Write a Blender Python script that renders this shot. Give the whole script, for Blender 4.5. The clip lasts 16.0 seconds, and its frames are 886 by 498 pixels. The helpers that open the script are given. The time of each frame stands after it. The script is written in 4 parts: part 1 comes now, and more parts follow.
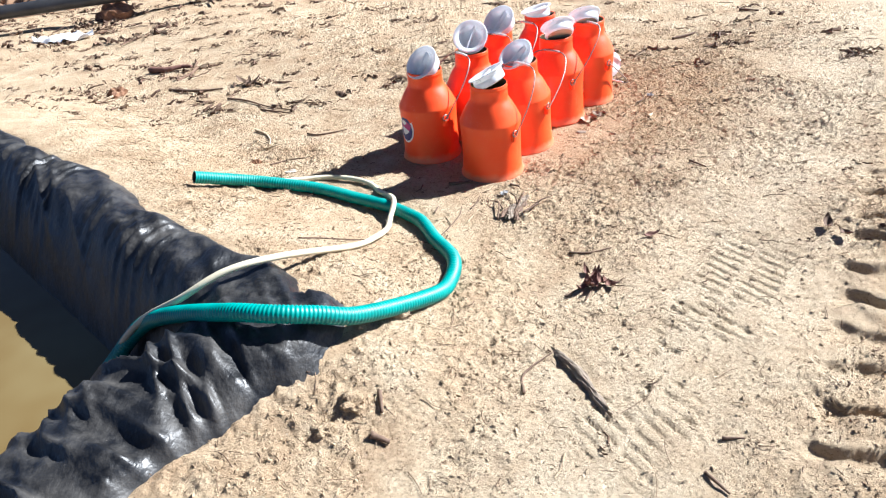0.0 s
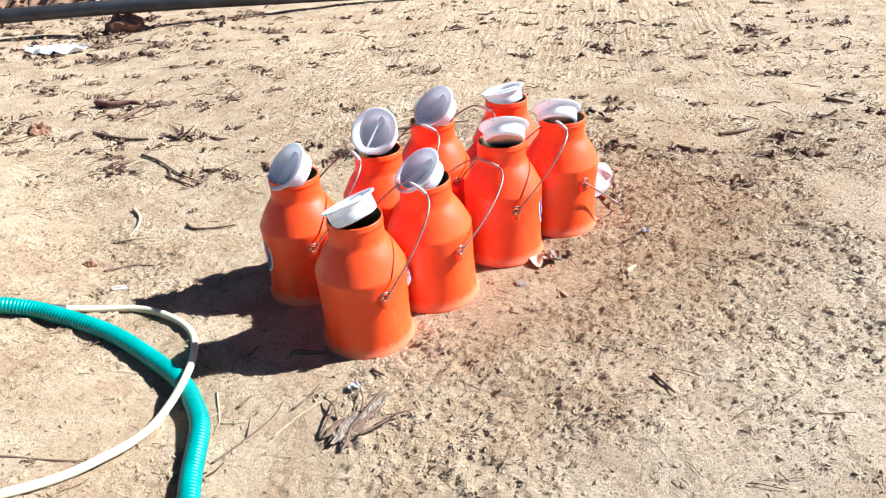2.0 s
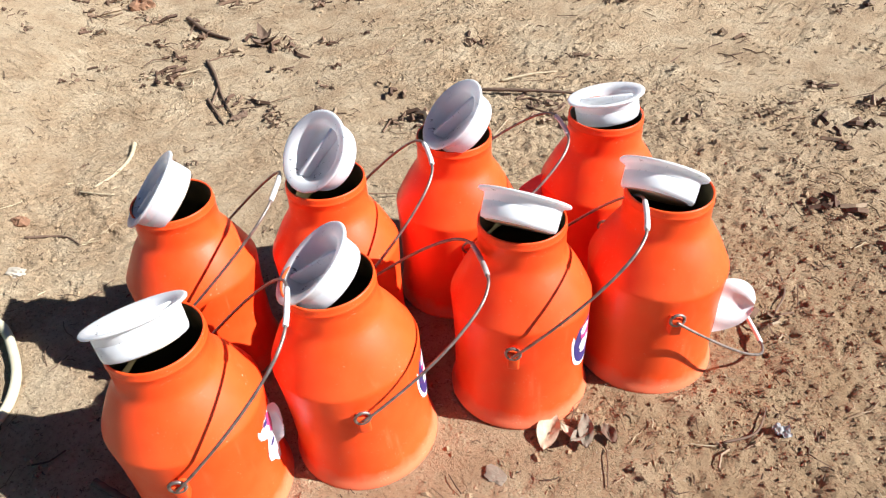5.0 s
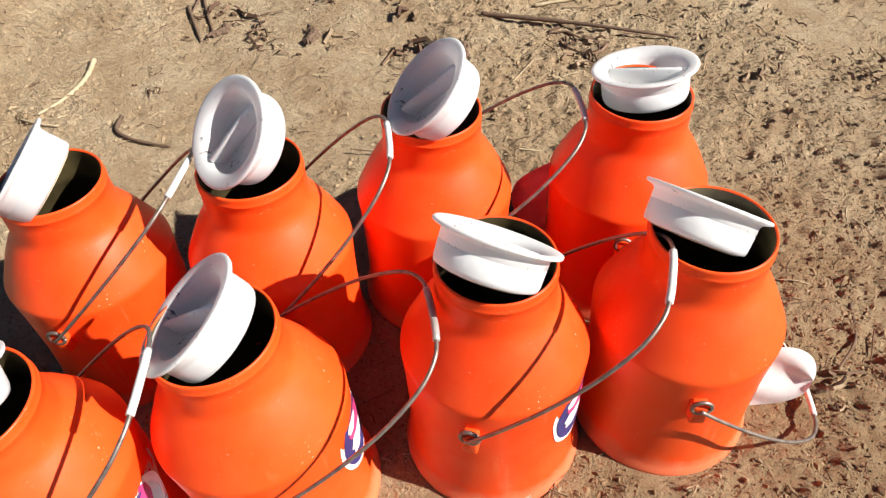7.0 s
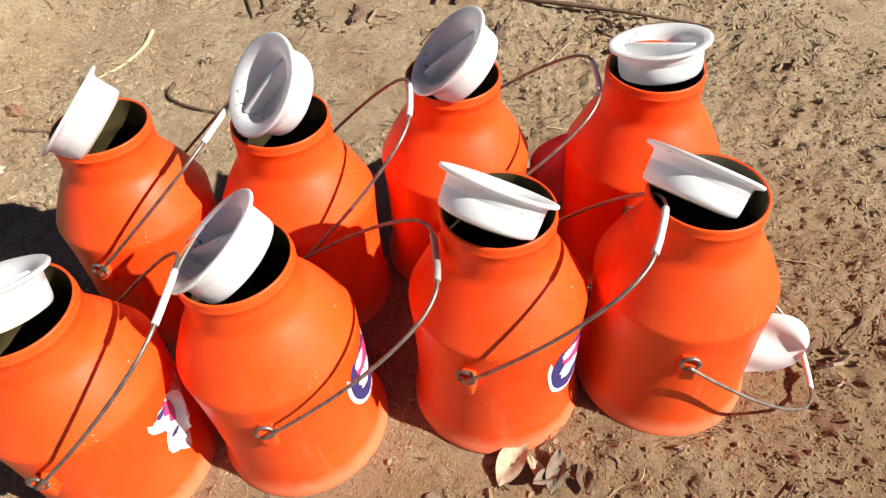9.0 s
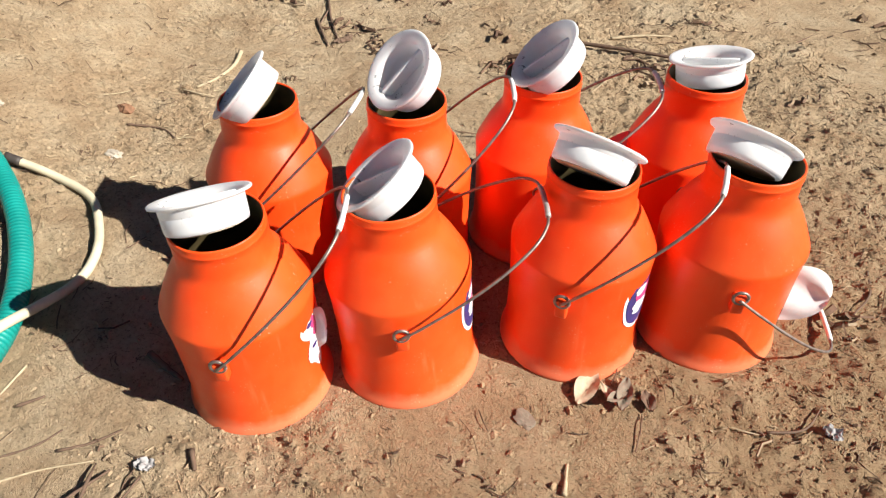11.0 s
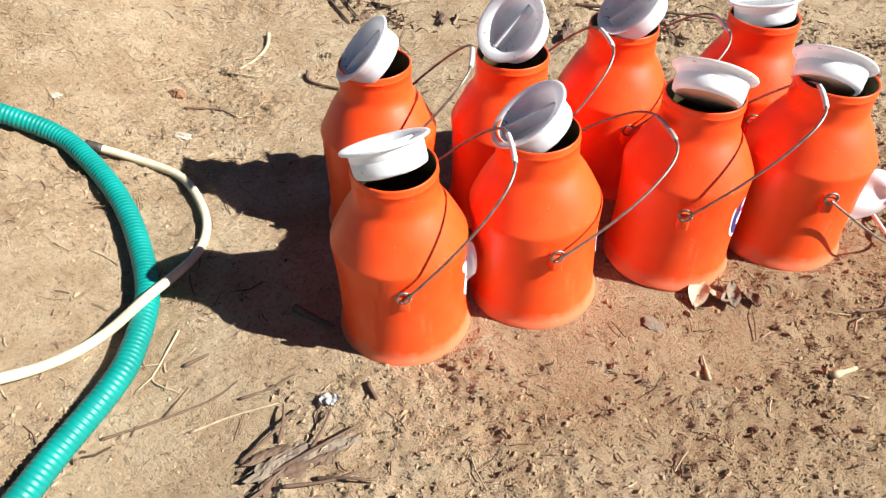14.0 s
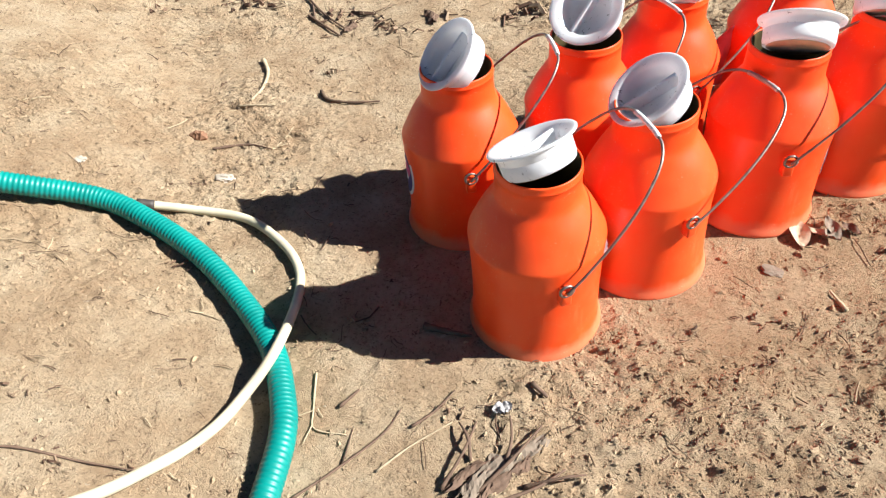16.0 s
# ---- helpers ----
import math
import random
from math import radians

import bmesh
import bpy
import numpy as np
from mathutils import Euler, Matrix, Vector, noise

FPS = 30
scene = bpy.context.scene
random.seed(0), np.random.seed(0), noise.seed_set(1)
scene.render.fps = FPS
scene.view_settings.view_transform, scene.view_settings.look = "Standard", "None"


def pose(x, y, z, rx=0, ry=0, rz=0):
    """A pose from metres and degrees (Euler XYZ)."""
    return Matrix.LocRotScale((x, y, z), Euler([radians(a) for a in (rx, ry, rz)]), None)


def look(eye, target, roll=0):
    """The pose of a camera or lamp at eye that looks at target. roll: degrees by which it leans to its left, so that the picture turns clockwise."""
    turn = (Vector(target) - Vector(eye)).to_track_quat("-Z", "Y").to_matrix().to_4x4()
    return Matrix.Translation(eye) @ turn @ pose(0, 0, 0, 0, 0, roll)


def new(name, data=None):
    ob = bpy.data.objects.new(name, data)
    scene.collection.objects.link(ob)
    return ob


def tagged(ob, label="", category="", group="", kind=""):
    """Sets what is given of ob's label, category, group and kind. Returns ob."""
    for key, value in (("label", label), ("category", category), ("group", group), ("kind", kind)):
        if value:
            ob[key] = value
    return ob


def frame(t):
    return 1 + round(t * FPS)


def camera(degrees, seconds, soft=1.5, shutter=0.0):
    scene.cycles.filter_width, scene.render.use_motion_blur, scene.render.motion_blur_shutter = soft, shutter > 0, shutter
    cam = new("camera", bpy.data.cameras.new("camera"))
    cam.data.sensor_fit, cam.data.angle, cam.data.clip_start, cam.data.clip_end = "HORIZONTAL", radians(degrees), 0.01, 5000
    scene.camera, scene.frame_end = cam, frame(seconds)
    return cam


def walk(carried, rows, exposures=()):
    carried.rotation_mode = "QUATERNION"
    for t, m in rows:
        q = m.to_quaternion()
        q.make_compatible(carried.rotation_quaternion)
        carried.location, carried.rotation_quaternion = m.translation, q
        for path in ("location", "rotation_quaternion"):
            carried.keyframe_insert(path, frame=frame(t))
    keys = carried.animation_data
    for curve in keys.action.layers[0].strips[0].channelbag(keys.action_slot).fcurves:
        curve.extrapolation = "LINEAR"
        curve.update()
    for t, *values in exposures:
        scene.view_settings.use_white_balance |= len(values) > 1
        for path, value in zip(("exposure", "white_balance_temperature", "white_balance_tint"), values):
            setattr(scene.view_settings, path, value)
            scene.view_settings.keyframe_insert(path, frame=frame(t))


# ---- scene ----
cam = camera(63.1, 16.0, soft=1.25)
PATH = [
    (0, (0.269, 0.051, 1.566), (0.156, 1.764, 0.54), -6.2),
    (0.5, (0.473, 0.397, 1.577), (0.253, 2.114, 0.577), -6.3),
    (1, (0.72, 0.749, 1.547), (0.542, 2.5, 0.598), -5.5),
    (1.5, (0.924, 1.092, 1.528), (0.666, 2.812, 0.54), -4.3),
    (2, (1.079, 1.49, 1.47), (0.691, 3.188, 0.488), -3.7),
    (2.5, (1.214, 1.852, 1.447), (0.612, 3.451, 0.407), -5.8),
    (3, (1.354, 2.107, 1.437), (0.544, 3.575, 0.347), -3.1),
    (3.5, (1.408, 2.353, 1.383), (0.535, 3.794, 0.306), -3.6),
    (4, (1.404, 2.622, 1.362), (0.528, 4.019, 0.23), -3.7),
    (4.2, (1.392, 2.711, 1.359), (0.481, 4.073, 0.212), -4.4),
    (6.3, (1.175, 3.355, 1.243), (0.259, 4.436, -0.168), -3.8),
    (6.5, (1.155, 3.394, 1.232), (0.285, 4.469, -0.213), -3.7),
    (7, (1.168, 3.484, 1.235), (0.231, 4.501, -0.21), -3.0),
    (7.5, (1.23, 3.536, 1.229), (0.209, 4.447, -0.23), -4.3),
    (8, (1.272, 3.546, 1.226), (0.21, 4.406, -0.234), -6.5),
    (8.5, (1.286, 3.529, 1.229), (0.238, 4.425, -0.219), -5.9),
    (9, (1.287, 3.447, 1.232), (0.256, 4.374, -0.209), -3.8),
    (9.5, (1.292, 3.315, 1.251), (0.258, 4.31, -0.143), -1.5),
    (10, (1.306, 3.193, 1.263), (0.249, 4.203, -0.102), -1.0),
    (10.2, (1.314, 3.161, 1.268), (0.259, 4.181, -0.092), -0.1),
    (12.3, (1.493, 2.82, 1.299), (0.354, 3.905, 0.064), -0.3),
    (12.5, (1.465, 2.795, 1.309), (0.354, 3.908, 0.073), 0.3),
    (13, (1.349, 2.682, 1.314), (0.321, 3.864, 0.071), -0.1),
    (13.5, (1.276, 2.589, 1.314), (0.291, 3.82, 0.083), 1.4),
    (14, (1.172, 2.553, 1.294), (0.252, 3.728, -0.038), 0.1),
    (14.5, (1.019, 2.584, 1.309), (0.085, 3.756, -0.015), -5.0),
    (15, (0.92, 2.553, 1.323), (0.099, 3.812, 0.004), -2.9),
    (15.5, (0.838, 2.434, 1.316), (0.158, 3.758, -0.02), -5.7),
    (16, (0.747, 2.307, 1.311), (0.026, 3.596, -0.037), -5.0),
]
EXPOSURE = [(0, 1.60, 5570, 10), (2, 1.48, 5480, 10), (4.2, 1.28, 5620, 10), (6.5, 0.86, 6500, 10), (9, 0.79, 6580, 10), (12.5, 1.0, 6380, 10), (16, 1.21, 6130, 10)]
walk(cam, [(t, look(eye, target, roll)) for t, eye, target, roll in PATH], EXPOSURE)

# ---- light ----
SUN_TO = Vector((0.72, 0.29, 0.63)).normalized()
world = bpy.data.worlds.new("sky")
scene.world = world
world.use_nodes = True
wn = world.node_tree
sky = wn.nodes.new("ShaderNodeTexSky")
sky.sky_type, sky.sun_disc = "NISHITA", False
sky.sun_elevation = math.asin(SUN_TO.z)
sky.air_density, sky.dust_density, sky.ozone_density = 0.30, 0.15, 0.4
sky.sun_rotation = math.atan2(SUN_TO.x, SUN_TO.y)
wn.links.new(sky.outputs["Color"], wn.nodes["Background"].inputs["Color"])
wn.nodes["Background"].inputs["Strength"].default_value = 0.05
sun = new("sun", bpy.data.lights.new("sun", "SUN"))
sun.data.energy, sun.data.angle, sun.data.color = 5.0, radians(0.5), (1.0, 0.95, 0.86)
sun.matrix_world = look(SUN_TO * 20, (0, 0, 0))


# ---- materials ----
class Mat:
    """A node material with a few shorthands."""

    def __init__(self, name, rough=0.6, metal=0.0, spec=0.5):
        self.m = bpy.data.materials.new(name)
        self.m.use_nodes = True
        self.t = self.m.node_tree
        self.b = self.t.nodes["Principled BSDF"]
        self.b.inputs["Roughness"].default_value = rough
        self.b.inputs["Metallic"].default_value = metal
        self.b.inputs["Specular IOR Level"].default_value = spec
        self.co = self.t.nodes.new("ShaderNodeTexCoord").outputs["Object"]

    def world_co(self):
        self.co = self.t.nodes.new("ShaderNodeNewGeometry").outputs["Position"]

    def stretch(self, sx, sy, sz):
        n = self.t.nodes.new("ShaderNodeMapping")
        n.inputs["Scale"].default_value = (sx, sy, sz)
        self.t.links.new(self.co, n.inputs["Vector"])
        return n.outputs["Vector"]

    def noise(self, scale, detail=4.0, rough=0.55, co=None):
        n = self.t.nodes.new("ShaderNodeTexNoise")
        n.inputs["Scale"].default_value = scale
        n.inputs["Detail"].default_value = detail
        n.inputs["Roughness"].default_value = rough
        self.t.links.new(co or self.co, n.inputs["Vector"])
        return n.outputs["Fac"]

    def ramp(self, fac, *stops):
        n = self.t.nodes.new("ShaderNodeValToRGB")
        e = n.color_ramp.elements
        while len(e) < len(stops):
            e.new(0.5)
        for k, (p, c) in zip(e, stops):
            k.position = p
            k.color = (*c, 1) if isinstance(c, tuple) else (c, c, c, 1)
        self.t.links.new(fac, n.inputs["Fac"])
        return n.outputs["Color"]

    def mix(self, fac, a, b, kind="MIX"):
        n = self.t.nodes.new("ShaderNodeMix")
        n.data_type, n.blend_type = "RGBA", kind
        for v, i in ((fac, 0), (a, 6), (b, 7)):
            if isinstance(v, (int, float)):
                n.inputs[i].default_value = v
            elif isinstance(v, tuple):
                n.inputs[i].default_value = (*v, 1)
            else:
                self.t.links.new(v, n.inputs[i])
        return n.outputs[2]

    def math(self, kind, a, b=0.0):
        n = self.t.nodes.new("ShaderNodeMath")
        n.operation = kind
        for v, i in ((a, 0), (b, 1)):
            if isinstance(v, (int, float)):
                n.inputs[i].default_value = v
            else:
                self.t.links.new(v, n.inputs[i])
        return n.outputs[0]

    def axis(self, i):
        n = self.t.nodes.new("ShaderNodeSeparateXYZ")
        self.t.links.new(self.co, n.inputs[0])
        return n.outputs[i]

    def rand(self):
        return self.t.nodes.new("ShaderNodeObjectInfo").outputs["Random"]

    def island(self):
        return self.t.nodes.new("ShaderNodeNewGeometry").outputs["Random Per Island"]

    def color(self, c):
        if isinstance(c, tuple):
            self.b.inputs["Base Color"].default_value = (*c, 1)
        else:
            self.t.links.new(c, self.b.inputs["Base Color"])
        return self

    def rough(self, f):
        self.t.links.new(f, self.b.inputs["Roughness"])
        return self

    def bump(self, h, strength=0.3, dist=0.01):
        n = self.t.nodes.new("ShaderNodeBump")
        n.inputs["Strength"].default_value = strength
        n.inputs["Distance"].default_value = dist
        self.t.links.new(h, n.inputs["Height"])
        self.t.links.new(n.outputs["Normal"], self.b.inputs["Normal"])
        return self


def damp_mask(k):
    """Browner, moister soil round and before the cans: a broad ragged patch."""
    v = k.t.nodes.new("ShaderNodeVectorMath")
    v.operation = "DISTANCE"
    k.t.links.new(k.co, v.inputs[0])
    v.inputs[1].default_value = (1.15, 4.35, 0)
    d = k.math("ADD", v.outputs["Value"], k.math("MULTIPLY", k.noise(2.2, 5, 0.6), 1.3))
    n = k.t.nodes.new("ShaderNodeMapRange")
    n.inputs["From Min"].default_value, n.inputs["From Max"].default_value = 1.0, 2.05
    n.inputs["To Min"].default_value, n.inputs["To Max"].default_value = 0.75, 0.0
    k.t.links.new(d, n.inputs["Value"])
    return n.outputs["Result"]


def lane_mask(k):
    """A pale, worn wheel lane that runs past the cans."""
    v = k.t.nodes.new("ShaderNodeVectorMath")
    v.operation = "DOT_PRODUCT"
    k.t.links.new(k.co, v.inputs[0])
    v.inputs[1].default_value = (0.83, -0.56, 0)
    d = k.math("ABSOLUTE", k.math("ADD", v.outputs["Value"], 0.37))
    d = k.math("ADD", d, k.math("MULTIPLY", k.noise(1.7, 5, 0.6), 0.9))
    n = k.t.nodes.new("ShaderNodeMapRange")
    n.inputs["From Min"].default_value, n.inputs["From Max"].default_value = 0.45, 1.05
    n.inputs["To Min"].default_value, n.inputs["To Max"].default_value = 0.8, 0.0
    k.t.links.new(d, n.inputs["Value"])
    return n.outputs["Result"]


def soil_colour(k):
    big = k.ramp(k.noise(0.55, 3), (0.38, (0.416, 0.300, 0.185)), (0.62, (0.496, 0.388, 0.256)))
    mid = k.ramp(k.noise(5.5, 6, 0.66), (0.32, (0.300, 0.188, 0.104)), (0.48, (0.440, 0.320, 0.200)), (0.68, (0.560, 0.452, 0.312)))
    c = k.mix(0.6, big, mid)
    c = k.mix(damp_mask(k), c, k.ramp(k.noise(7, 5, 0.65), (0.3, (0.262, 0.160, 0.082)), (0.7, (0.415, 0.290, 0.170))))
    return k.mix(lane_mask(k), c, k.ramp(k.noise(9, 6, 0.66), (0.3, (0.47, 0.365, 0.245)), (0.7, (0.60, 0.50, 0.36))))


def soil_material():
    k = Mat("sandy_soil", 0.95, 0, 0.15)
    k.world_co()
    c = soil_colour(k)
    fine = k.ramp(k.noise(85, 5, 0.75), (0.30, 0.42), (0.46, 1.0), (0.75, 1.18))
    c = k.mix(k.math("SUBTRACT", 0.8, k.math("MULTIPLY", lane_mask(k), 0.6)), c, fine, "MULTIPLY")
    litter = k.ramp(k.noise(31, 7, 0.78), (0.60, 0.0), (0.67, 1.0))
    c = k.mix(k.math("MULTIPLY", litter, 0.6), c, (0.128, 0.080, 0.052))
    speck = k.ramp(k.noise(120, 3, 0.6), (0.63, 0.0), (0.67, 0.7))
    c = k.mix(speck, c, (0.12, 0.070, 0.045))
    chip = k.ramp(k.noise(95, 3, 0.6, k.stretch(1, 1.4, 1)), (0.66, 0.0), (0.71, 0.6))
    c = k.mix(chip, c, (0.62, 0.54, 0.42))
    k.color(c)
    h = k.math("ADD", k.math("MULTIPLY", k.noise(75, 7, 0.78), 0.8), k.math("MULTIPLY", k.noise(260, 4, 0.7), 0.5))
    return k.bump(h, 1.0, 0.014).m


def clod_material():
    k = Mat("soil_clod", 0.95, 0, 0.15)
    k.world_co()
    c = k.mix(0.7, soil_colour(k), k.ramp(k.island(), (0.0, 0.55), (0.6, 0.92), (1.0, 1.05)), "MULTIPLY")
    k.color(k.mix(0.6, c, k.ramp(k.noise(120, 4), (0.3, 0.6), (0.7, 1.15)), "MULTIPLY"))
    return k.bump(k.noise(220, 4), 0.9, 0.005).m


def orange_material():
    k = Mat("orange_plastic", 0.42, 0, 0.38)
    tone = k.ramp(k.rand(), (0.0, (0.90, 0.056, 0.004)), (1.0, (0.94, 0.078, 0.007)))
    c = k.mix(k.ramp(k.noise(7, 4), (0.35, 0.0), (0.75, 0.40)), tone, (0.95, 0.17, 0.040))
    scratch = k.ramp(k.noise(40, 5, 0.6, k.stretch(1, 1, 0.12)), (0.62, 0.0), (0.76, 0.16))
    c = k.mix(scratch, c, (0.90, 0.34, 0.15))
    scuff = k.math("MULTIPLY", k.ramp(k.noise(210, 3, 0.6), (0.66, 0.0), (0.70, 1.0)), k.ramp(k.noise(11, 3), (0.48, 0.0), (0.62, 0.7)))
    c = k.mix(scuff, c, (0.86, 0.55, 0.38))
    # settled dust and mud splash on the foot
    foot = k.math("SUBTRACT", 1.0, k.math("MULTIPLY", k.axis(2), 14.0))
    dust = k.math("MULTIPLY", k.ramp(k.math("ADD", foot, k.math("MULTIPLY", k.noise(30, 5), 0.6)), (0.60, 0.0), (1.20, 1.0)), 0.35)
    c = k.mix(dust, c, (0.55, 0.36, 0.21))
    k.color(c)
    k.rough(k.ramp(k.noise(18, 5), (0.3, 0.34), (0.7, 0.50)))
    return k.bump(k.math("ADD", k.noise(150, 3), k.math("MULTIPLY", k.noise(14, 3), 2.0)), 0.10, 0.002).m


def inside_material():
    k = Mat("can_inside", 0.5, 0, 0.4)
    # far darker than the orange plastic: shade inside the can is put into this colour
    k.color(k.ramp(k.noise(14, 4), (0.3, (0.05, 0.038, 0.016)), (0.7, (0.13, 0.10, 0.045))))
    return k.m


def lid_material():
    k = Mat("white_lid_plastic", 0.42, 0, 0.45)
    c = k.ramp(k.noise(16, 5), (0.3, (0.86, 0.88, 0.90)), (0.7, (0.93, 0.94, 0.95)))
    grime = k.ramp(k.noise(75, 5, 0.7, k.stretch(1, 1, 0.45)), (0.60, 0.0), (0.65, 0.85))
    c = k.mix(k.math("MULTIPLY", grime, k.ramp(k.noise(13, 2), (0.46, 0.0), (0.58, 1.0))), c, (0.10, 0.10, 0.11))
    stain = k.ramp(k.noise(5, 3, 0.5, k.stretch(1, 1, 3)), (0.5, 0.0), (0.8, 0.18))
    c = k.mix(stain, c, (0.60, 0.50, 0.36))
    k.color(c)
    k.bump(k.noise(120, 3), 0.08, 0.002)
    # thin plastic lets some light through
    thin, both = k.t.nodes.new("ShaderNodeBsdfTranslucent"), k.t.nodes.new("ShaderNodeMixShader")
    k.t.links.new(c, thin.inputs["Color"])
    both.inputs[0].default_value = 0.36
    k.t.links.new(k.b.outputs[0], both.inputs[1])
    k.t.links.new(thin.outputs[0], both.inputs[2])
    k.t.links.new(both.outputs[0], k.t.nodes["Material Output"].inputs["Surface"])
    return k.m


def plain(name, colour, rough=0.5, metal=0.0, vary=0.25, scale=40.0, bump=0.1, spec=0.5):
    k = Mat(name, rough, metal, spec)
    dark = tuple(v * (1 - vary) for v in colour)
    light = tuple(min(1.0, v * (1 + vary)) for v in colour)
    k.color(k.ramp(k.noise(scale, 5, 0.6), (0.3, dark), (0.7, light)))
    return k.bump(k.noise(scale * 4, 3), bump, 0.002).m


def tarp_material():
    k = Mat("black_sheet", 0.42, 0, 0.5)
    k.world_co()
    dust = k.math("MULTIPLY", k.ramp(k.noise(6.0, 6, 0.68), (0.42, 0.0), (0.72, 1.0)), 0.19)
    c = k.mix(dust, (0.006, 0.0065, 0.008), (0.36, 0.33, 0.29))
    spots = k.ramp(k.noise(70, 4, 0.6), (0.68, 0.0), (0.76, 0.4))
    k.color(k.mix(spots, c, (0.16, 0.145, 0.13)))
    k.rough(k.ramp(k.noise(12, 5, 0.6), (0.3, 0.34), (0.7, 0.56)))
    h = k.math("ADD", k.noise(24, 5, 0.55), k.math("MULTIPLY", k.noise(75, 3, 0.5, k.stretch(1, 0.35, 1)), 0.5))
    return k.bump(h, 0.6, 0.008).m


def water_material():
    k = Mat("muddy_water", 0.06, 0, 0.22)
    k.world_co()
    k.color(k.ramp(k.noise(1.4, 3), (0.35, (0.125, 0.080, 0.027)), (0.65, (0.175, 0.135, 0.060))))
    return k.bump(k.noise(14, 2), 0.03, 0.005).m


def litter_material(name, *cols):
    k = Mat(name, 0.8, 0, 0.25)
    k.color(k.mix(0.5, k.ramp(k.island(), *[(i / (len(cols) - 1), c) for i, c in enumerate(cols)]), k.ramp(k.noise(60, 4), (0.3, 0.5), (0.7, 1.15)), "MULTIPLY"))
    return k.bump(k.noise(180, 3), 0.4, 0.003).m


SOIL, CLOD, ORANGE, INSIDE, LID = soil_material(), clod_material(), orange_material(), inside_material(), lid_material()
TARP, WATER = tarp_material(), water_material()
WIRE = plain("galvanised_wire", (0.30, 0.255, 0.225), 0.48, 0.8, 0.35, 60)
GRIP = plain("pale_sleeve", (0.74, 0.74, 0.72), 0.4, 0.0, 0.12)
GRIPGREY = plain("grey_sleeve", (0.42, 0.40, 0.38), 0.4, 0.3, 0.2)
HOSE = plain("green_hose_plastic", (0.004, 0.235, 0.205), 0.42, 0, 0.2, 12, 0.05)
TUBE = plain("cream_tube", (0.62, 0.55, 0.39), 0.5, 0, 0.22, 9, 0.08)
TUBE_END = plain("dark_tube_end", (0.05, 0.04, 0.035), 0.6)
PIPE = plain("black_pipe_plastic", (0.035, 0.035, 0.038), 0.42, 0, 0.4, 5, 0.1)
TAN = plain("tan_plastic", (0.52, 0.44, 0.32), 0.55, 0, 0.2, 25, 0.1)
PAPER = plain("label_paper", (0.82, 0.80, 0.80), 0.55, 0, 0.08, 20, 0.15)
PINK = plain("pink_print", (0.55, 0.05, 0.20), 0.5, 0, 0.2, 50)
NAVY = plain("navy_print", (0.04, 0.035, 0.16), 0.5, 0, 0.2, 50)
PALEPINK = plain("faded_pink_paper", (0.66, 0.30, 0.36), 0.6, 0, 0.18, 14, 0.2)
STICK = litter_material("dry_wood", (0.10, 0.065, 0.045), (0.20, 0.13, 0.09))
PALESTICK = litter_material("pale_dry_stalk", (0.42, 0.32, 0.20), (0.60, 0.50, 0.34))
STRAW = litter_material("straw", (0.09, 0.055, 0.035), (0.16, 0.10, 0.065), (0.36, 0.26, 0.16), (0.60, 0.50, 0.33))
ROOTS = litter_material("dead_roots", (0.07, 0.04, 0.025), (0.13, 0.075, 0.05), (0.22, 0.14, 0.09), (0.38, 0.29, 0.19))
LEAF = litter_material("dry_leaf", (0.40, 0.31, 0.20), (0.55, 0.46, 0.34))
BARK = litter_material("grey_bark", (0.15, 0.115, 0.085), (0.28, 0.225, 0.17))
DARKLEAF = litter_material("dark_dry_leaf", (0.10, 0.055, 0.045), (0.24, 0.12, 0.09))
STONE = plain("pale_stone", (0.47, 0.41, 0.33), 0.9, 0, 0.2, 30, 0.4)
SCRAP = plain("grey_scrap", (0.34, 0.33, 0.33), 0.7, 0, 0.3, 60, 0.3)
EARTH = plain("bank_earth", (0.23, 0.135, 0.077), 0.95, 0, 0.45, 9, 0.8)
CLOTH = plain("white_scrap_plastic", (0.74, 0.74, 0.74), 0.5, 0, 0.15, 12, 0.3)
REDSOIL = plain("red_earth", (0.24, 0.125, 0.07), 0.95, 0, 0.3, 25, 0.6)


# ---- helpers of this scene ----
def part(name, bm, material, parent=None, label="", smooth=True):
    me = bpy.data.meshes.new(name)
    if isinstance(bm, tuple):
        me.from_pydata(*bm)
    else:
        bm.to_mesh(me)
        bm.free()
    for m in material if isinstance(material, (list, tuple)) else (material,):
        me.materials.append(m)
    if smooth:
        me.shade_smooth()
    else:
        me.shade_flat()
    ob = new(name, me)
    if parent:
        ob.parent = parent
    return tagged(ob, label)


def thing(name, m, label, category, group=""):
    ob = new(name)
    ob.empty_display_size = 0.1
    ob.matrix_basis = m
    return tagged(ob, label, category, group)


def lathe(profile, n=96):
    """A surface of revolution round z from (radius, z) pairs; radius 0 closes it."""
    v, f, rings = [], [], []
    for r, z in profile:
        if r < 1e-6:
            v.append((0, 0, z))
            rings.append([len(v) - 1] * n)
        else:
            rings.append(list(range(len(v), len(v) + n)))
            v += [(r * math.cos(2 * math.pi * i / n), r * math.sin(2 * math.pi * i / n), z) for i in range(n)]
    for a, b in zip(rings, rings[1:]):
        for i in range(n):
            j = (i + 1) % n
            q = [a[i], a[j], b[j], b[i]]
            q = list(dict.fromkeys(q))
            if len(q) > 2:
                f.append(q)
    return v, [], f


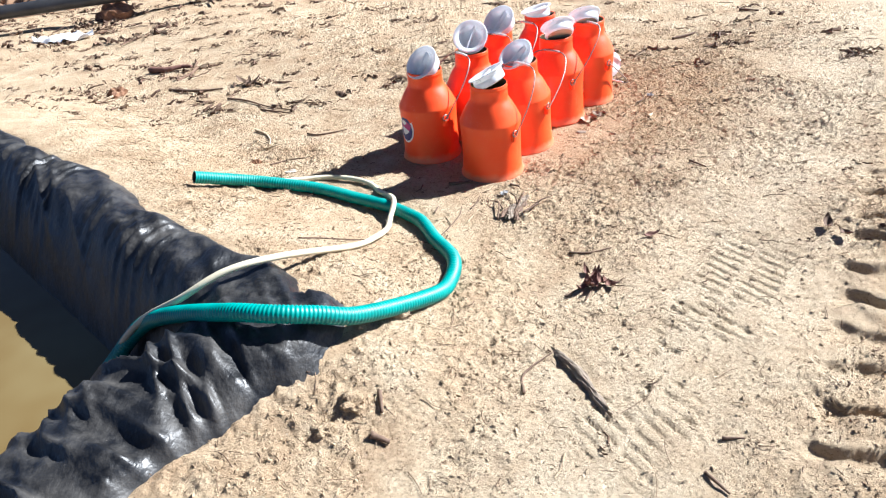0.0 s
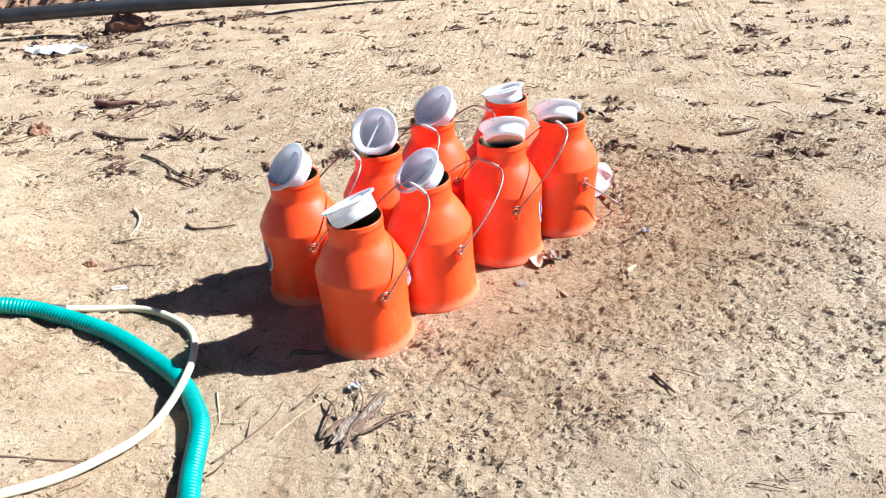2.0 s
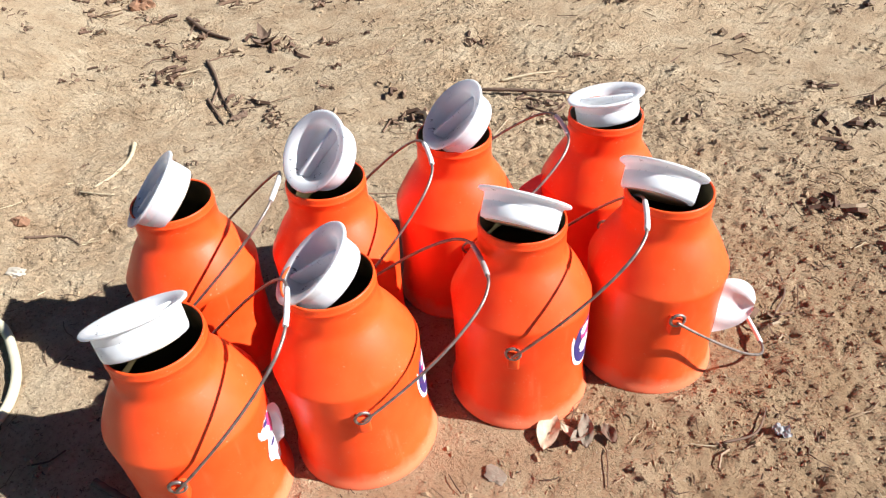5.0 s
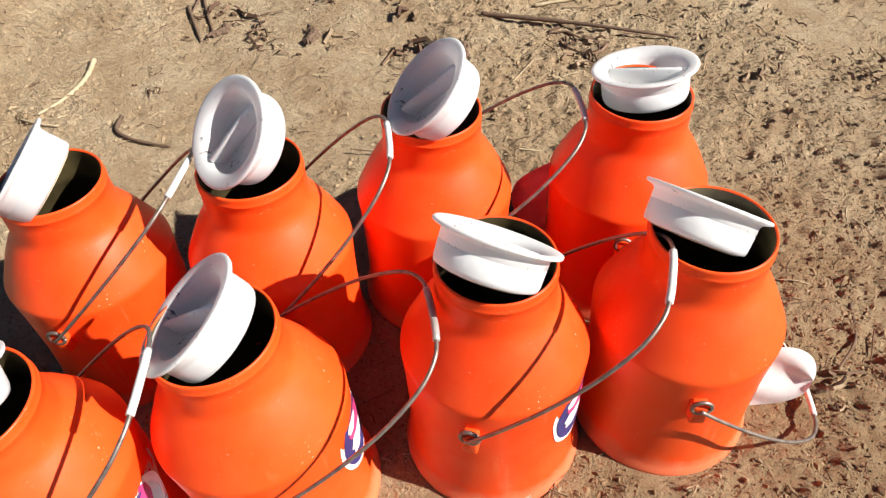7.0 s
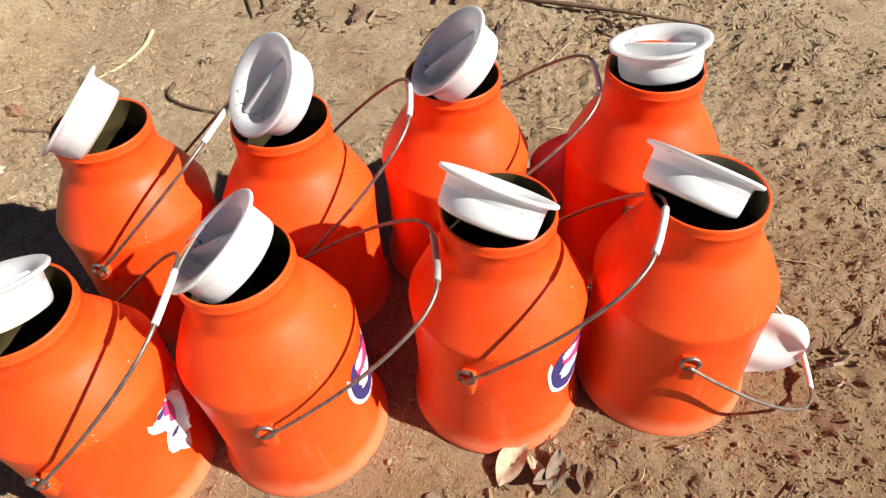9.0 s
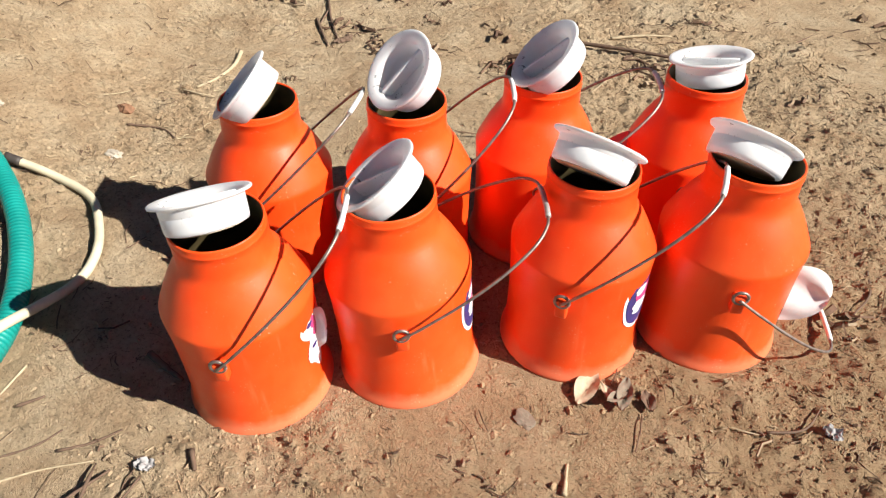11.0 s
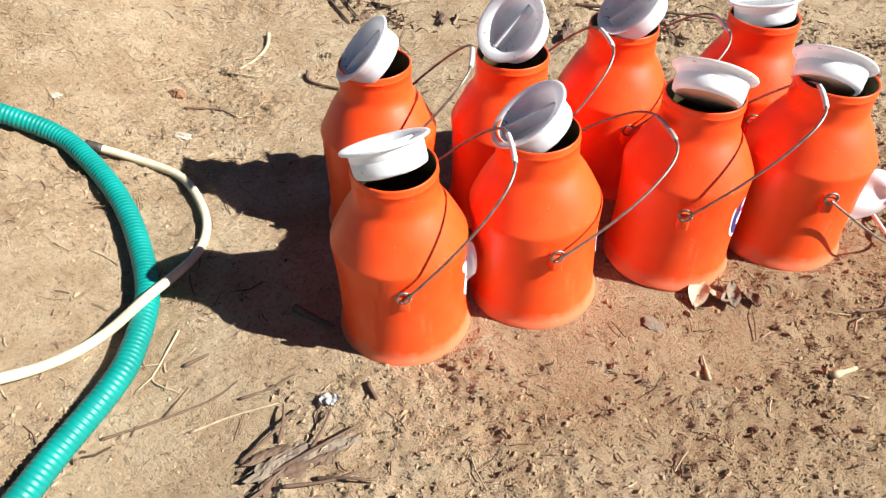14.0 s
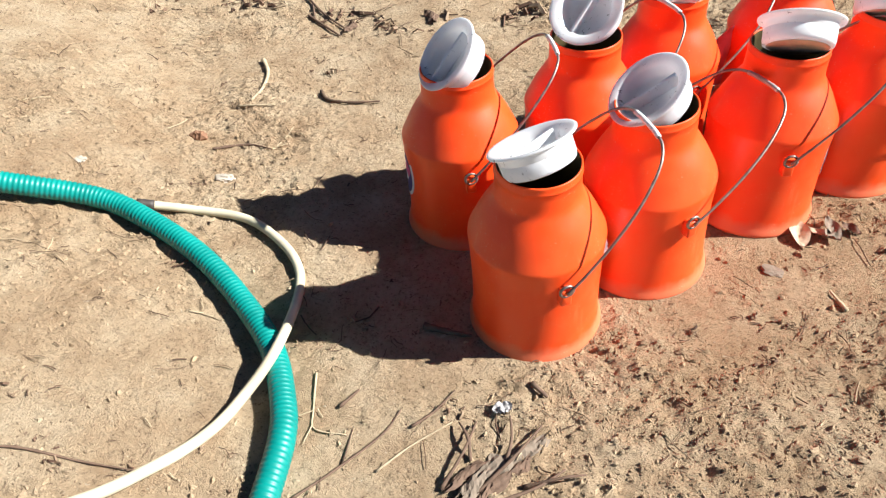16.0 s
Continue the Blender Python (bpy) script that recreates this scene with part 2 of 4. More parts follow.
def spline(pts, step):
    """Points every step metres along a smooth line through pts."""
    P = [Vector(p) for p in pts]
    P = [P[0] * 2 - P[1]] + P + [P[-1] * 2 - P[-2]]
    fine = []
    for a, b, c, d in zip(P, P[1:], P[2:], P[3:]):
        for i in range(24):
            t = i / 24
            fine.append(0.5 * (2 * b + (c - a) * t + (2 * a - 5 * b + 4 * c - d) * t * t + (3 * b - a - 3 * c + d) * t ** 3))
    fine.append(P[-2].copy())
    out, carry = [fine[0]], 0.0
    for a, b in zip(fine, fine[1:]):
        length = (b - a).length
        while carry + length >= step:
            s = (step - carry) / length
            a = a.lerp(b, s)
            length = (b - a).length
            out.append(a.copy())
            carry = 0.0
        carry += length
    return out


def tube(line, radius, n=12, caps=True):
    """A pipe along a line; radius is a number or a function of the index and the count."""
    v, f = [], []
    up = Vector((0, 0, 1))
    count = len(line)
    side = None
    for i, p in enumerate(line):
        t = (line[min(i + 1, count - 1)] - line[max(i - 1, 0)]).normalized()
        if side is None:
            side = t.cross(up if abs(t.z) < 0.9 else Vector((1, 0, 0))).normalized()
        else:
            side = (side - t * side.dot(t)).normalized()
        o = t.cross(side)
        r = radius(i, count) if callable(radius) else radius
        for k in range(n):
            a = 2 * math.pi * k / n
            v.append(tuple(p + side * (r * math.cos(a)) + o * (r * math.sin(a))))
    for i in range(count - 1):
        for k in range(n):
            j = (k + 1) % n
            f.append((i * n + k, (i + 1) * n + k, (i + 1) * n + j, i * n + j))
    if caps:
        f.append(tuple(range(n)))
        f.append(tuple(range((count - 1) * n, count * n))[::-1])
    return v, [], f


def box(sx, sy, sz, bevel=0.0):
    bm = bmesh.new()
    bmesh.ops.create_cube(bm, size=1.0)
    bmesh.ops.scale(bm, vec=(sx, sy, sz), verts=bm.verts)
    if bevel:
        bmesh.ops.bevel(bm, geom=bm.edges[:], offset=bevel, segments=2, affect="EDGES", profile=0.5)
    return bm


def mesh_of(name, verts, faces, material):
    """A triangle mesh from arrays."""
    me = bpy.data.meshes.new(name)
    me.vertices.add(len(verts))
    me.vertices.foreach_set("co", verts.astype(np.float32).ravel())
    me.loops.add(faces.size)
    me.loops.foreach_set("vertex_index", faces.astype(np.int32).ravel())
    me.polygons.add(len(faces))
    me.polygons.foreach_set("loop_start", np.arange(0, faces.size, 3, dtype=np.int32))
    me.update(calc_edges=True)
    me.materials.append(material)
    me.shade_flat()
    return new(name, me)


def hash2(i, j, seed):
    h = (i * 374761393 + j * 668265263 + seed * 1442695041) & 0xFFFFFFFF
    h = ((h ^ (h >> 13)) * 1274126177) & 0xFFFFFFFF
    return ((h ^ (h >> 16)) & 0xFFFFFF) / float(0xFFFFFF)


def vnoise(x, y, seed=0):
    """Smooth noise of arrays, from -1 to 1, with cells of size 1."""
    i, j = np.floor(x).astype(np.int64), np.floor(y).astype(np.int64)
    fx, fy = x - i, y - j
    fx, fy = fx * fx * fx * (fx * (fx * 6 - 15) + 10), fy * fy * fy * (fy * (fy * 6 - 15) + 10)
    a, b = hash2(i, j, seed), hash2(i + 1, j, seed)
    c, d = hash2(i, j + 1, seed), hash2(i + 1, j + 1, seed)
    return 2 * ((a * (1 - fx) + b * fx) * (1 - fy) + (c * (1 - fx) + d * fx) * fy) - 1


def step01(x, a, b):
    t = np.clip((x - a) / (b - a), 0, 1)
    return t * t * (3 - 2 * t)


# ---- ground, pit and lining ----
PIT = Vector((-0.595, 2.02))
PA, PB = Vector((-0.722, 0.692)), Vector((-0.692, -0.722))
PIT_LONG, PIT_WIDE = 3.45, 5.0
WATER_Z = -0.12


def pit_uv(x, y):
    dx, dy = x - PIT.x, y - PIT.y
    return dx * PA.x + dy * PA.y, dx * PB.x + dy * PB.y


def pit_depth(x, y):
    """How far inside the pit's brink a place lies (negative: outside)."""
    u, v = pit_uv(x, y)
    inside = np.minimum(np.minimum(u, v), np.minimum(PIT_LONG - u, PIT_WIDE - v))
    ou = np.maximum(np.maximum(-u, u - PIT_LONG), 0)
    ov = np.maximum(np.maximum(-v, v - PIT_WIDE), 0)
    return np.where(inside > 0, inside, -np.hypot(ou, ov))


def berm(q, u, v):
    """Height of the pit's rim and walls by the distance inside the brink; the near side is lower."""
    top = 0.235 - 0.115 * step01(u - v, -0.25, -0.75)
    rim = top * step01(q, -1.15, -0.15)
    wall = -0.90 * step01(q, -0.03, 0.60)
    return rim + np.where(q > -0.03, wall, 0)


FEET = ((0.345, 3.460), (0.534, 3.738), (0.751, 4.047), (0.958, 4.292), (0.028, 3.738), (0.280, 3.973), (0.425, 4.270), (0.712, 4.525))


def trodden(x, y):
    """0 where a can has pressed the soil flat, 1 away from the cans."""
    d = np.full(np.shape(x), 9.0)
    for fx, fy in FEET:
        d = np.minimum(d, np.hypot(x - fx, y - fy))
    return step01(d, 0.155, 0.20)


def crumble(x, y):
    """Where the crust is broken up into crumbs (0 to 1)."""
    n = 0.6 * vnoise(x / 0.75, y / 0.75, 11) + 0.5 * vnoise(x / 0.24, y / 0.24, 12)
    lane = step01(np.abs(0.83 * x - 0.56 * y + 0.37), 0.5, 0.15)
    near = step01(x + 0.3 * y, 0.95, 1.5) * step01(y, 2.2, 2.8)
    return step01(n + 0.14 + 0.45 * near, 0.0, 0.5) * (1 - 0.7 * lane * step01(y, 3.6, 2.6))


def ground_height(x, y):
    x, y = np.asarray(x, float), np.asarray(y, float)
    near = step01(np.hypot(x, y - 4), 14.0, 5.0)
    z = 0.022 * vnoise(x / 0.9, y / 0.9, 3) + 0.012 * vnoise(x / 0.31, y / 0.31, 5)
    z = z * (0.20 + 0.80 * step01(np.hypot(x - 0.5, y - 4.0), 0.6, 1.2))
    z = z + 0.035 * np.maximum(np.tanh(((x - 0.5) * 0.7 + (y - 3.95) * 0.7) / 0.6), -0.65) * near
    rough = crumble(x, y)
    grain = 0.006 * vnoise(x / 0.11, y / 0.11, 7) + 0.004 * np.maximum(vnoise(x / 0.05, y / 0.05, 9), -0.2) + 0.006 * np.maximum(vnoise(x / 0.026, y / 0.026, 10), 0) + 0.005 * np.maximum(vnoise(x / 0.019, y / 0.019, 15), -0.1)
    # crumbs and steep little plates of broken crust, with holes between them
    crumb = 0.005 * step01(vnoise(x / 0.040, y / 0.040, 31) + 0.9 * vnoise(x / 0.017, y / 0.017, 32), 0.10, 0.55) + 0.004 * step01(vnoise(x / 0.021, y / 0.021, 33), 0.2, 0.55)
    pock = -0.011 * step01(vnoise(x / 0.024, y / 0.024, 14), 0.40, 0.72)
    z = z + near * trodden(x, y) * ((0.35 + 0.75 * rough) * grain + rough * crumb + 0.4 * pock)
    # worn tyre print of thin straight slanting grooves
    tx = (x - 1.08) * 0.80 + (y - 2.15) * -0.60
    ty = (x - 1.08) * 0.60 + (y - 2.15) * 0.80
    patchy = step01(vnoise(x / 0.13, y / 0.13, 21) + 0.5 * vnoise(x / 0.04, y / 0.04, 22), -0.6, 0.0)
    band = step01(np.abs(tx), 0.19, 0.16) * step01(np.abs(ty + 0.17), 0.78, 0.55)
    lane = np.floor(tx / 0.16)
    bars = step01(np.cos(2 * math.pi * ((ty + 0.36 * tx) / 0.050 + lane * 0.45 + 0.16 * vnoise(x / 0.07, y / 0.07, 25))), 0.62, 0.97) * step01(np.abs(np.mod(tx, 0.16) - 0.08), 0.074, 0.060) * patchy
    z = z * (1 - 0.35 * band) - band * (0.002 + 0.012 * bars)
    # deep lug print of a tractor tyre
    rx = (x - 1.62) * 0.87 + (y - 1.80) * -0.50
    ry = (x - 1.62) * 0.50 + (y - 1.80) * 0.87
    rut = step01(np.abs(rx), 0.31, 0.25) * step01(np.abs(ry), 1.5, 1.1)
    lugs = step01(np.cos(2 * math.pi * (ry / 0.195 + np.abs(rx) * 0.9 + 0.2 * vnoise(x / 0.12, y / 0.12, 23))), -0.92, -0.25)
    ragged = 0.7 + 0.3 * step01(vnoise(x / 0.1, y / 0.1, 24), -0.4, 0.2)
    z = z * (1 - 0.25 * rut) + rut * (0.034 * lugs * ragged - 0.027)
    # bank beyond the pipe
    bx = (y - 9.55) - 0.17 * (x + 2.0)
    z = z + step01(bx, 0.3, 1.9) * step01(x, 1.5, -1.0) * 0.75
    return z


def graded(lo, hi, fine_lo, fine_hi, fine, growth, top):
    """Coordinates with an even fine stretch and ever wider steps outside it."""
    mid = list(np.arange(fine_lo, fine_hi + fine / 2, fine))
    right, s, x = [], fine, mid[-1]
    while x < hi:
        s = min(s * growth, top)
        x += s
        right.append(x)
    left, s, x = [], fine, mid[0]
    while x > lo:
        s = min(s * growth, top)
        x -= s
        left.append(x)
    return np.array(left[::-1] + mid + right)


def sheet_width(u, v):
    """How far the sheet reaches out over the rim, by the side of the pit."""
    return np.where(v < u, 0.25 - 0.11 * step01(u, 1.4, 2.1), 0.445) + 0.05 * vnoise(u / 0.5, v / 0.5, 51) + 0.03 * vnoise(u / 0.13, v / 0.13, 52)


def under(x, y, q):
    """The soil is pressed down where the sheet lies on it."""
    w = sheet_width(*pit_uv(x, y))
    return 0.08 * step01(q, -w + 0.02, -w + 0.13)


def build_ground():
    gx = graded(-900, 900, -1.15, 2.1, 0.0074, 1.048, 60)
    gy = graded(-900, 900, 1.3, 5.3, 0.0074, 1.048, 60)
    X, Y = np.meshgrid(gx, gy)
    q = pit_depth(X, Y)
    Z = ground_height(X, Y) * step01(q, 0.05, -0.3) + berm(q, *pit_uv(X, Y)) - under(X, Y, q)
    Z = Z - 0.25 * step01(q, -0.02, 0.2)
    nx, ny = len(gx), len(gy)
    verts = np.c_[X.ravel(), Y.ravel(), Z.ravel()]
    idx = np.arange(nx * ny).reshape(ny, nx)
    quads = np.stack([idx[:-1, :-1], idx[:-1, 1:], idx[1:, 1:], idx[1:, :-1]], -1).reshape(-1, 4)
    me = bpy.data.meshes.new("ground")
    me.vertices.add(len(verts))
    me.vertices.foreach_set("co", verts.ravel())
    me.loops.add(quads.size)
    me.loops.foreach_set("vertex_index", quads.ravel().astype(np.int32))
    me.polygons.add(len(quads))
    me.polygons.foreach_set("loop_start", np.arange(0, quads.size, 4, dtype=np.int32))
    me.update(calc_edges=True)
    me.materials.append(SOIL)
    me.shade_smooth()
    tagged(new("ground", me), "pale sandy bare soil with tyre prints and dry litter", "ground", kind="structure")


def surface(x, y):
    """Height of the soil as built, also on the pit's rim."""
    x, y = np.array([x]), np.array([y])
    q = pit_depth(x, y)
    return float((ground_height(x, y) * step01(q, 0.05, -0.3) + berm(q, *pit_uv(x, y)))[0])


def tarp_height(x, y):
    u, v = pit_uv(x, y)
    q = pit_depth(x, y)
    side = np.where(u > v, u, -v)
    warp = side + 0.10 * vnoise(x / 0.35, y / 0.35, 44) + 0.45 * q
    # folds with sharp crests, finer creases between them
    fold = 1 - np.sqrt(vnoise(warp / 0.080, q / 0.7, 41) ** 2 + 0.015)
    fold2 = 1 - np.sqrt(vnoise(warp / 0.040 + 0.8 * vnoise(x / 0.2, y / 0.2, 46), q / 0.35, 43) ** 2 + 0.04)
    slant = 1 - np.sqrt(vnoise((0.9 * x + 0.45 * y) / 0.065, (0.9 * y - 0.45 * x) / 0.4, 48) ** 2 + 0.02)
    amp = step01(q, -0.62, -0.30) * (1 - 0.65 * step01(q, 0.05, 0.3)) * np.where(u > v, 0.6, 1.0) * (0.35 + 0.65 * step01(np.maximum(u, v), 0.02, 0.25))
    relief = 0.062 * (fold - 0.5) + 0.018 * (fold2 - 0.5) + 0.042 * (slant - 0.5)
    w = sheet_width(u, v)
    tuck = step01(q, -w - 0.05, -w + 0.10)
    return berm(q, u, v) - 0.075 + 0.105 * tuck + relief * amp * step01(q, -w - 0.02, -w + 0.12)


def build_tarp():
    def axis(lo, mid, hi):
        return np.concatenate([np.arange(lo, mid, 0.009), np.arange(mid, hi + 0.05, 0.06)])

    us, vs = axis(-0.6, 2.9, PIT_LONG + 0.4), axis(-0.6, 1.6, PIT_WIDE)
    U, V = np.meshgrid(us, vs)
    X = PIT.x + PA.x * U + PB.x * V
    Y = PIT.y + PA.y * U + PB.y * V
    q = pit_depth(X, Y)
    Z = tarp_height(X, Y)
    edge = -sheet_width(U, V) - 0.09
    keep = (q > edge) & (q < 0.8)
    idx = np.arange(U.size).reshape(U.shape)
    ok = keep[:-1, :-1] & keep[1:, :-1] & keep[:-1, 1:] & keep[1:, 1:]
    quads = np.stack([idx[:-1, :-1], idx[:-1, 1:], idx[1:, 1:], idx[1:, :-1]], -1)[ok]
    used = np.unique(quads)
    back = np.zeros(U.size, int)
    back[used] = np.arange(len(used))
    verts = np.c_[X.ravel(), Y.ravel(), Z.ravel()][used]
    ob = part("pond_lining", (verts.tolist(), [], back[quads].tolist()), TARP)
    tagged(ob, "wrinkled dusty black plastic sheet lining the water pit", "pond liner")


def build_water():
    c = [PIT + PA * a + PB * b for a, b in ((0.1, 0.1), (PIT_LONG, 0.1), (PIT_LONG, PIT_WIDE), (0.1, PIT_WIDE))]
    ob = part("water", ([(p.x, p.y, WATER_Z) for p in c], [], [(0, 1, 2, 3)]), WATER)
    if ob.data.polygons[0].normal.z < 0:
        ob.data.flip_normals()
    tagged(ob, "still muddy yellow-green water in the lined pit", "water", kind="structure")


def build_bank():
    """The cut face of red-brown earth behind the pipe."""
    us, vs = np.arange(-9.0, 1.7, 0.028), np.arange(0.0, 2.1, 0.028)
    U, W = np.meshgrid(us, vs)
    X, Y = U, 9.42 + 0.27 * (U + 2.0) - 0.020 * (U + 2.0) ** 2 * (U < -2.0) + W
    fade = step01(U, 1.6, 0.2)
    rough = 0.16 * vnoise(X / 0.6, Y / 0.6, 61) + 0.10 * np.abs(vnoise(X / 0.22, Y / 0.22, 62)) + 0.06 * vnoise(X / 0.09, Y / 0.09, 63) + 0.03 * vnoise(X / 0.045, Y / 0.045, 64)
    Z = ground_height(X, Y) - 0.05 + fade * step01(W, 0.0, 0.5) * (0.12 + 0.30 * step01(W, 0.1, 1.4) + rough) + 0.02 * vnoise(X / 0.06, Y / 0.06, 65)
    Z = Z - 0.06 * step01(W, 0.25, 0.0) - 0.5 * step01(W, 1.9, 2.08)
    idx = np.arange(U.size).reshape(U.shape)
    a, b, c, d = idx[:-1, :-1].ravel(), idx[:-1, 1:].ravel(), idx[1:, 1:].ravel(), idx[1:, :-1].ravel()
    faces = np.concatenate([np.stack([a, b, c], -1), np.stack([a, c, d], -1)])
    ob = mesh_of("bank", np.c_[X.ravel(), Y.ravel(), Z.ravel()], faces, EARTH)
    ob.data.shade_smooth()
    tagged(ob, "rough bank of red-brown earth behind the pipe", "bank", kind="structure")
    rng = random.Random(31)
    verts, tris = [], []
    for _ in range(520):
        i, j = rng.randrange(8, 60), rng.randrange(0, U.shape[1])
        if U[0, j] > 0.9:
            continue
        p = Vector((X[i, j], Y[i, j], Z[i, j] + 0.01))
        way = Vector((rng.uniform(-1, 1), rng.uniform(-1, 0.4), rng.uniform(-0.3, 0.6))).normalized()
        n = rng.uniform(0.08, 0.45)
        side = Vector((rng.uniform(-0.2, 0.2), rng.uniform(-0.2, 0.2), rng.uniform(-0.1, 0.2)))
        v, _, f = tube([p, p + way * n * 0.5 + side * n * 0.4, p + way * n], rng.uniform(0.004, 0.014), 5)
        o = len(verts)
        verts += v
        tris += [tuple(k + o for k in g) for g in f]
    tagged(part("root_litter", (verts, [], tris), ROOTS, smooth=False), "tangle of dead roots and stems on the bank", "litter", kind="stuff")


build_ground()
build_bank()
build_tarp()
build_water()

# ---- milk cans ----
CAN = [(0, 0.010), (0.145, 0.010), (0.150, 0.0), (0.1580, 0.0), (0.1605, 0.004), (0.1600, 0.011), (0.1560, 0.018), (0.1520, 0.034),
       (0.1490, 0.065), (0.1475, 0.14), (0.1490, 0.22), (0.1518, 0.276), (0.1524, 0.2845), (0.1520, 0.2890), (0.1502, 0.2935), (0.1465, 0.3010), (0.1405, 0.3135), (0.1330, 0.3290),
       (0.1245, 0.3455), (0.1155, 0.3610), (0.1070, 0.3745), (0.1000, 0.3850), (0.0955, 0.3925), (0.0930, 0.3995), (0.0917, 0.4080), (0.0911, 0.420), (0.0907, 0.435), (0.0906, 0.4505),
       (0.0914, 0.4515), (0.0920, 0.4545), (0.0910, 0.4570), (0.0905, 0.4585), (0.0908, 0.4660), (0.0903, 0.4695), (0.0888, 0.4712), (0.0868, 0.4705), (0.0860, 0.4685)]
CAN_IN = [(0.0860, 0.4685), (0.0852, 0.45), (0.0860, 0.420), (0.0880, 0.404), (0.0935, 0.392), (0.1010, 0.381), (0.1180, 0.350), (0.1345, 0.317), (0.1440, 0.292), (0.1420, 0.24), (0.1410, 0.04), (0, 0.03)]
LUG_Z, LUG_R = 0.245, 0.162


def bail_line(lean):
    """The wire handle, hinged on the lugs at local y = -R and +R, leaning towards local +x by lean degrees above the level."""
    shape = ((0.172, -0.002), (0.170, 0.06), (0.160, 0.15), (0.140, 0.235), (0.108, 0.305), (0.072, 0.338), (0.035, 0.346))
    shape = list(shape) + [(0.0, 0.347)] + [(-s, h) for s, h in shape[::-1]]
    c, s_ = math.cos(radians(lean)), math.sin(radians(lean))
    return [Vector((h * c, -s, LUG_Z + h * s_)) for s, h in shape]


def oval(cx, cz, rx, rz, bulge, n=40, lobe=0.0):
    """An oval patch on the can's wall, centred on local angle cx at height cz."""
    v, f = [(bulge * math.cos(cx), bulge * math.sin(cx), cz)], []
    for ring in (0.5, 1.0):
        for i in range(n):
            a = 2 * math.pi * i / n
            w = 1 + lobe * math.sin(3 * a + 1) + 0.5 * lobe * math.sin(7 * a)
            t = cx + ring * w * rx * math.cos(a) / bulge
            v.append((bulge * math.cos(t), bulge * math.sin(t), cz + ring * w * rz * math.sin(a)))
    for i in range(n):
        j = (i + 1) % n
        f.append((0, 1 + i, 1 + j))
        f.append((1 + i, 1 + n + i, 1 + n + j, 1 + j))
    return v, [], f


def torn_label(can, at, z):
    """What is left of a torn label: ragged white paper with a little pink print."""
    r = 0.1497
    paper = part("label", oval(at, z, 0.050, 0.080, r, lobe=0.30), PAPER, can, "torn white paper label with pink print")
    part("label_print", oval(at + 0.05, z + 0.012, 0.022, 0.026, r + 0.0006, lobe=0.25), PINK, paper)
    part("label_print", oval(at - 0.12, z + 0.030, 0.012, 0.006, r + 0.0006, lobe=0.1), NAVY, paper)
    part("label_print", oval(at - 0.08, z - 0.035, 0.014, 0.005, r + 0.0006, lobe=0.1), NAVY, paper)


def add_label(can, at, z, ragged=0.0, scale=1.0):
    r = 0.1497
    paper = part("label", oval(at, z, 0.052 * scale, 0.066 * scale, r, lobe=ragged), PAPER, can, "white paper label with navy and pink print")
    part("label_print", oval(at, z - 0.004, 0.044 * scale, 0.055 * scale, r + 0.0006, lobe=ragged * 0.5), NAVY, paper)
    part("label_print", oval(at + 0.04, z + 0.012, 0.030 * scale, 0.026 * scale, r + 0.0011, lobe=0.12), PINK, paper)
    part("label_print", oval(at - 0.03, z - 0.016, 0.024 * scale, 0.016 * scale, r + 0.0014, lobe=0.15), PAPER, paper)
    part("label_print", oval(at - 0.06, z + 0.030, 0.018 * scale, 0.010 * scale, r + 0.0014, lobe=0.1), PAPER, paper)


def peeled_label(can, at, z, material, out, size=0.078, skew=0.55, back=0.0):
    """A label that has come loose and stands off the wall."""
    v, f = [], []
    n, m = 14, 18
    for i in range(n + 1):
        for j in range(m + 1):
            a, b = i / n, j / m * 2 - 1
            half = size * math.sqrt(1 - (a * 0.985) ** 2)
            d = a * out
            bend = (0.003 if back else 0.012) * math.sin(a * 3.0) + 0.004 * math.sin(b * 5 + a * 3)
            p = Vector((0.149 + d, bend + back * d + skew * b * half, z + math.sqrt(1 - skew * skew) * b * half))
            v.append(tuple(Matrix.Rotation(at, 3, "Z") @ p))
    for i in range(n):
        for j in range(m):
            k = i * (m + 1) + j
            f.append((k, k + 1, k + m + 2, k + m + 1))
    part("label", (v, [], f), material, can, "faded pinkish white label peeling off the wall")


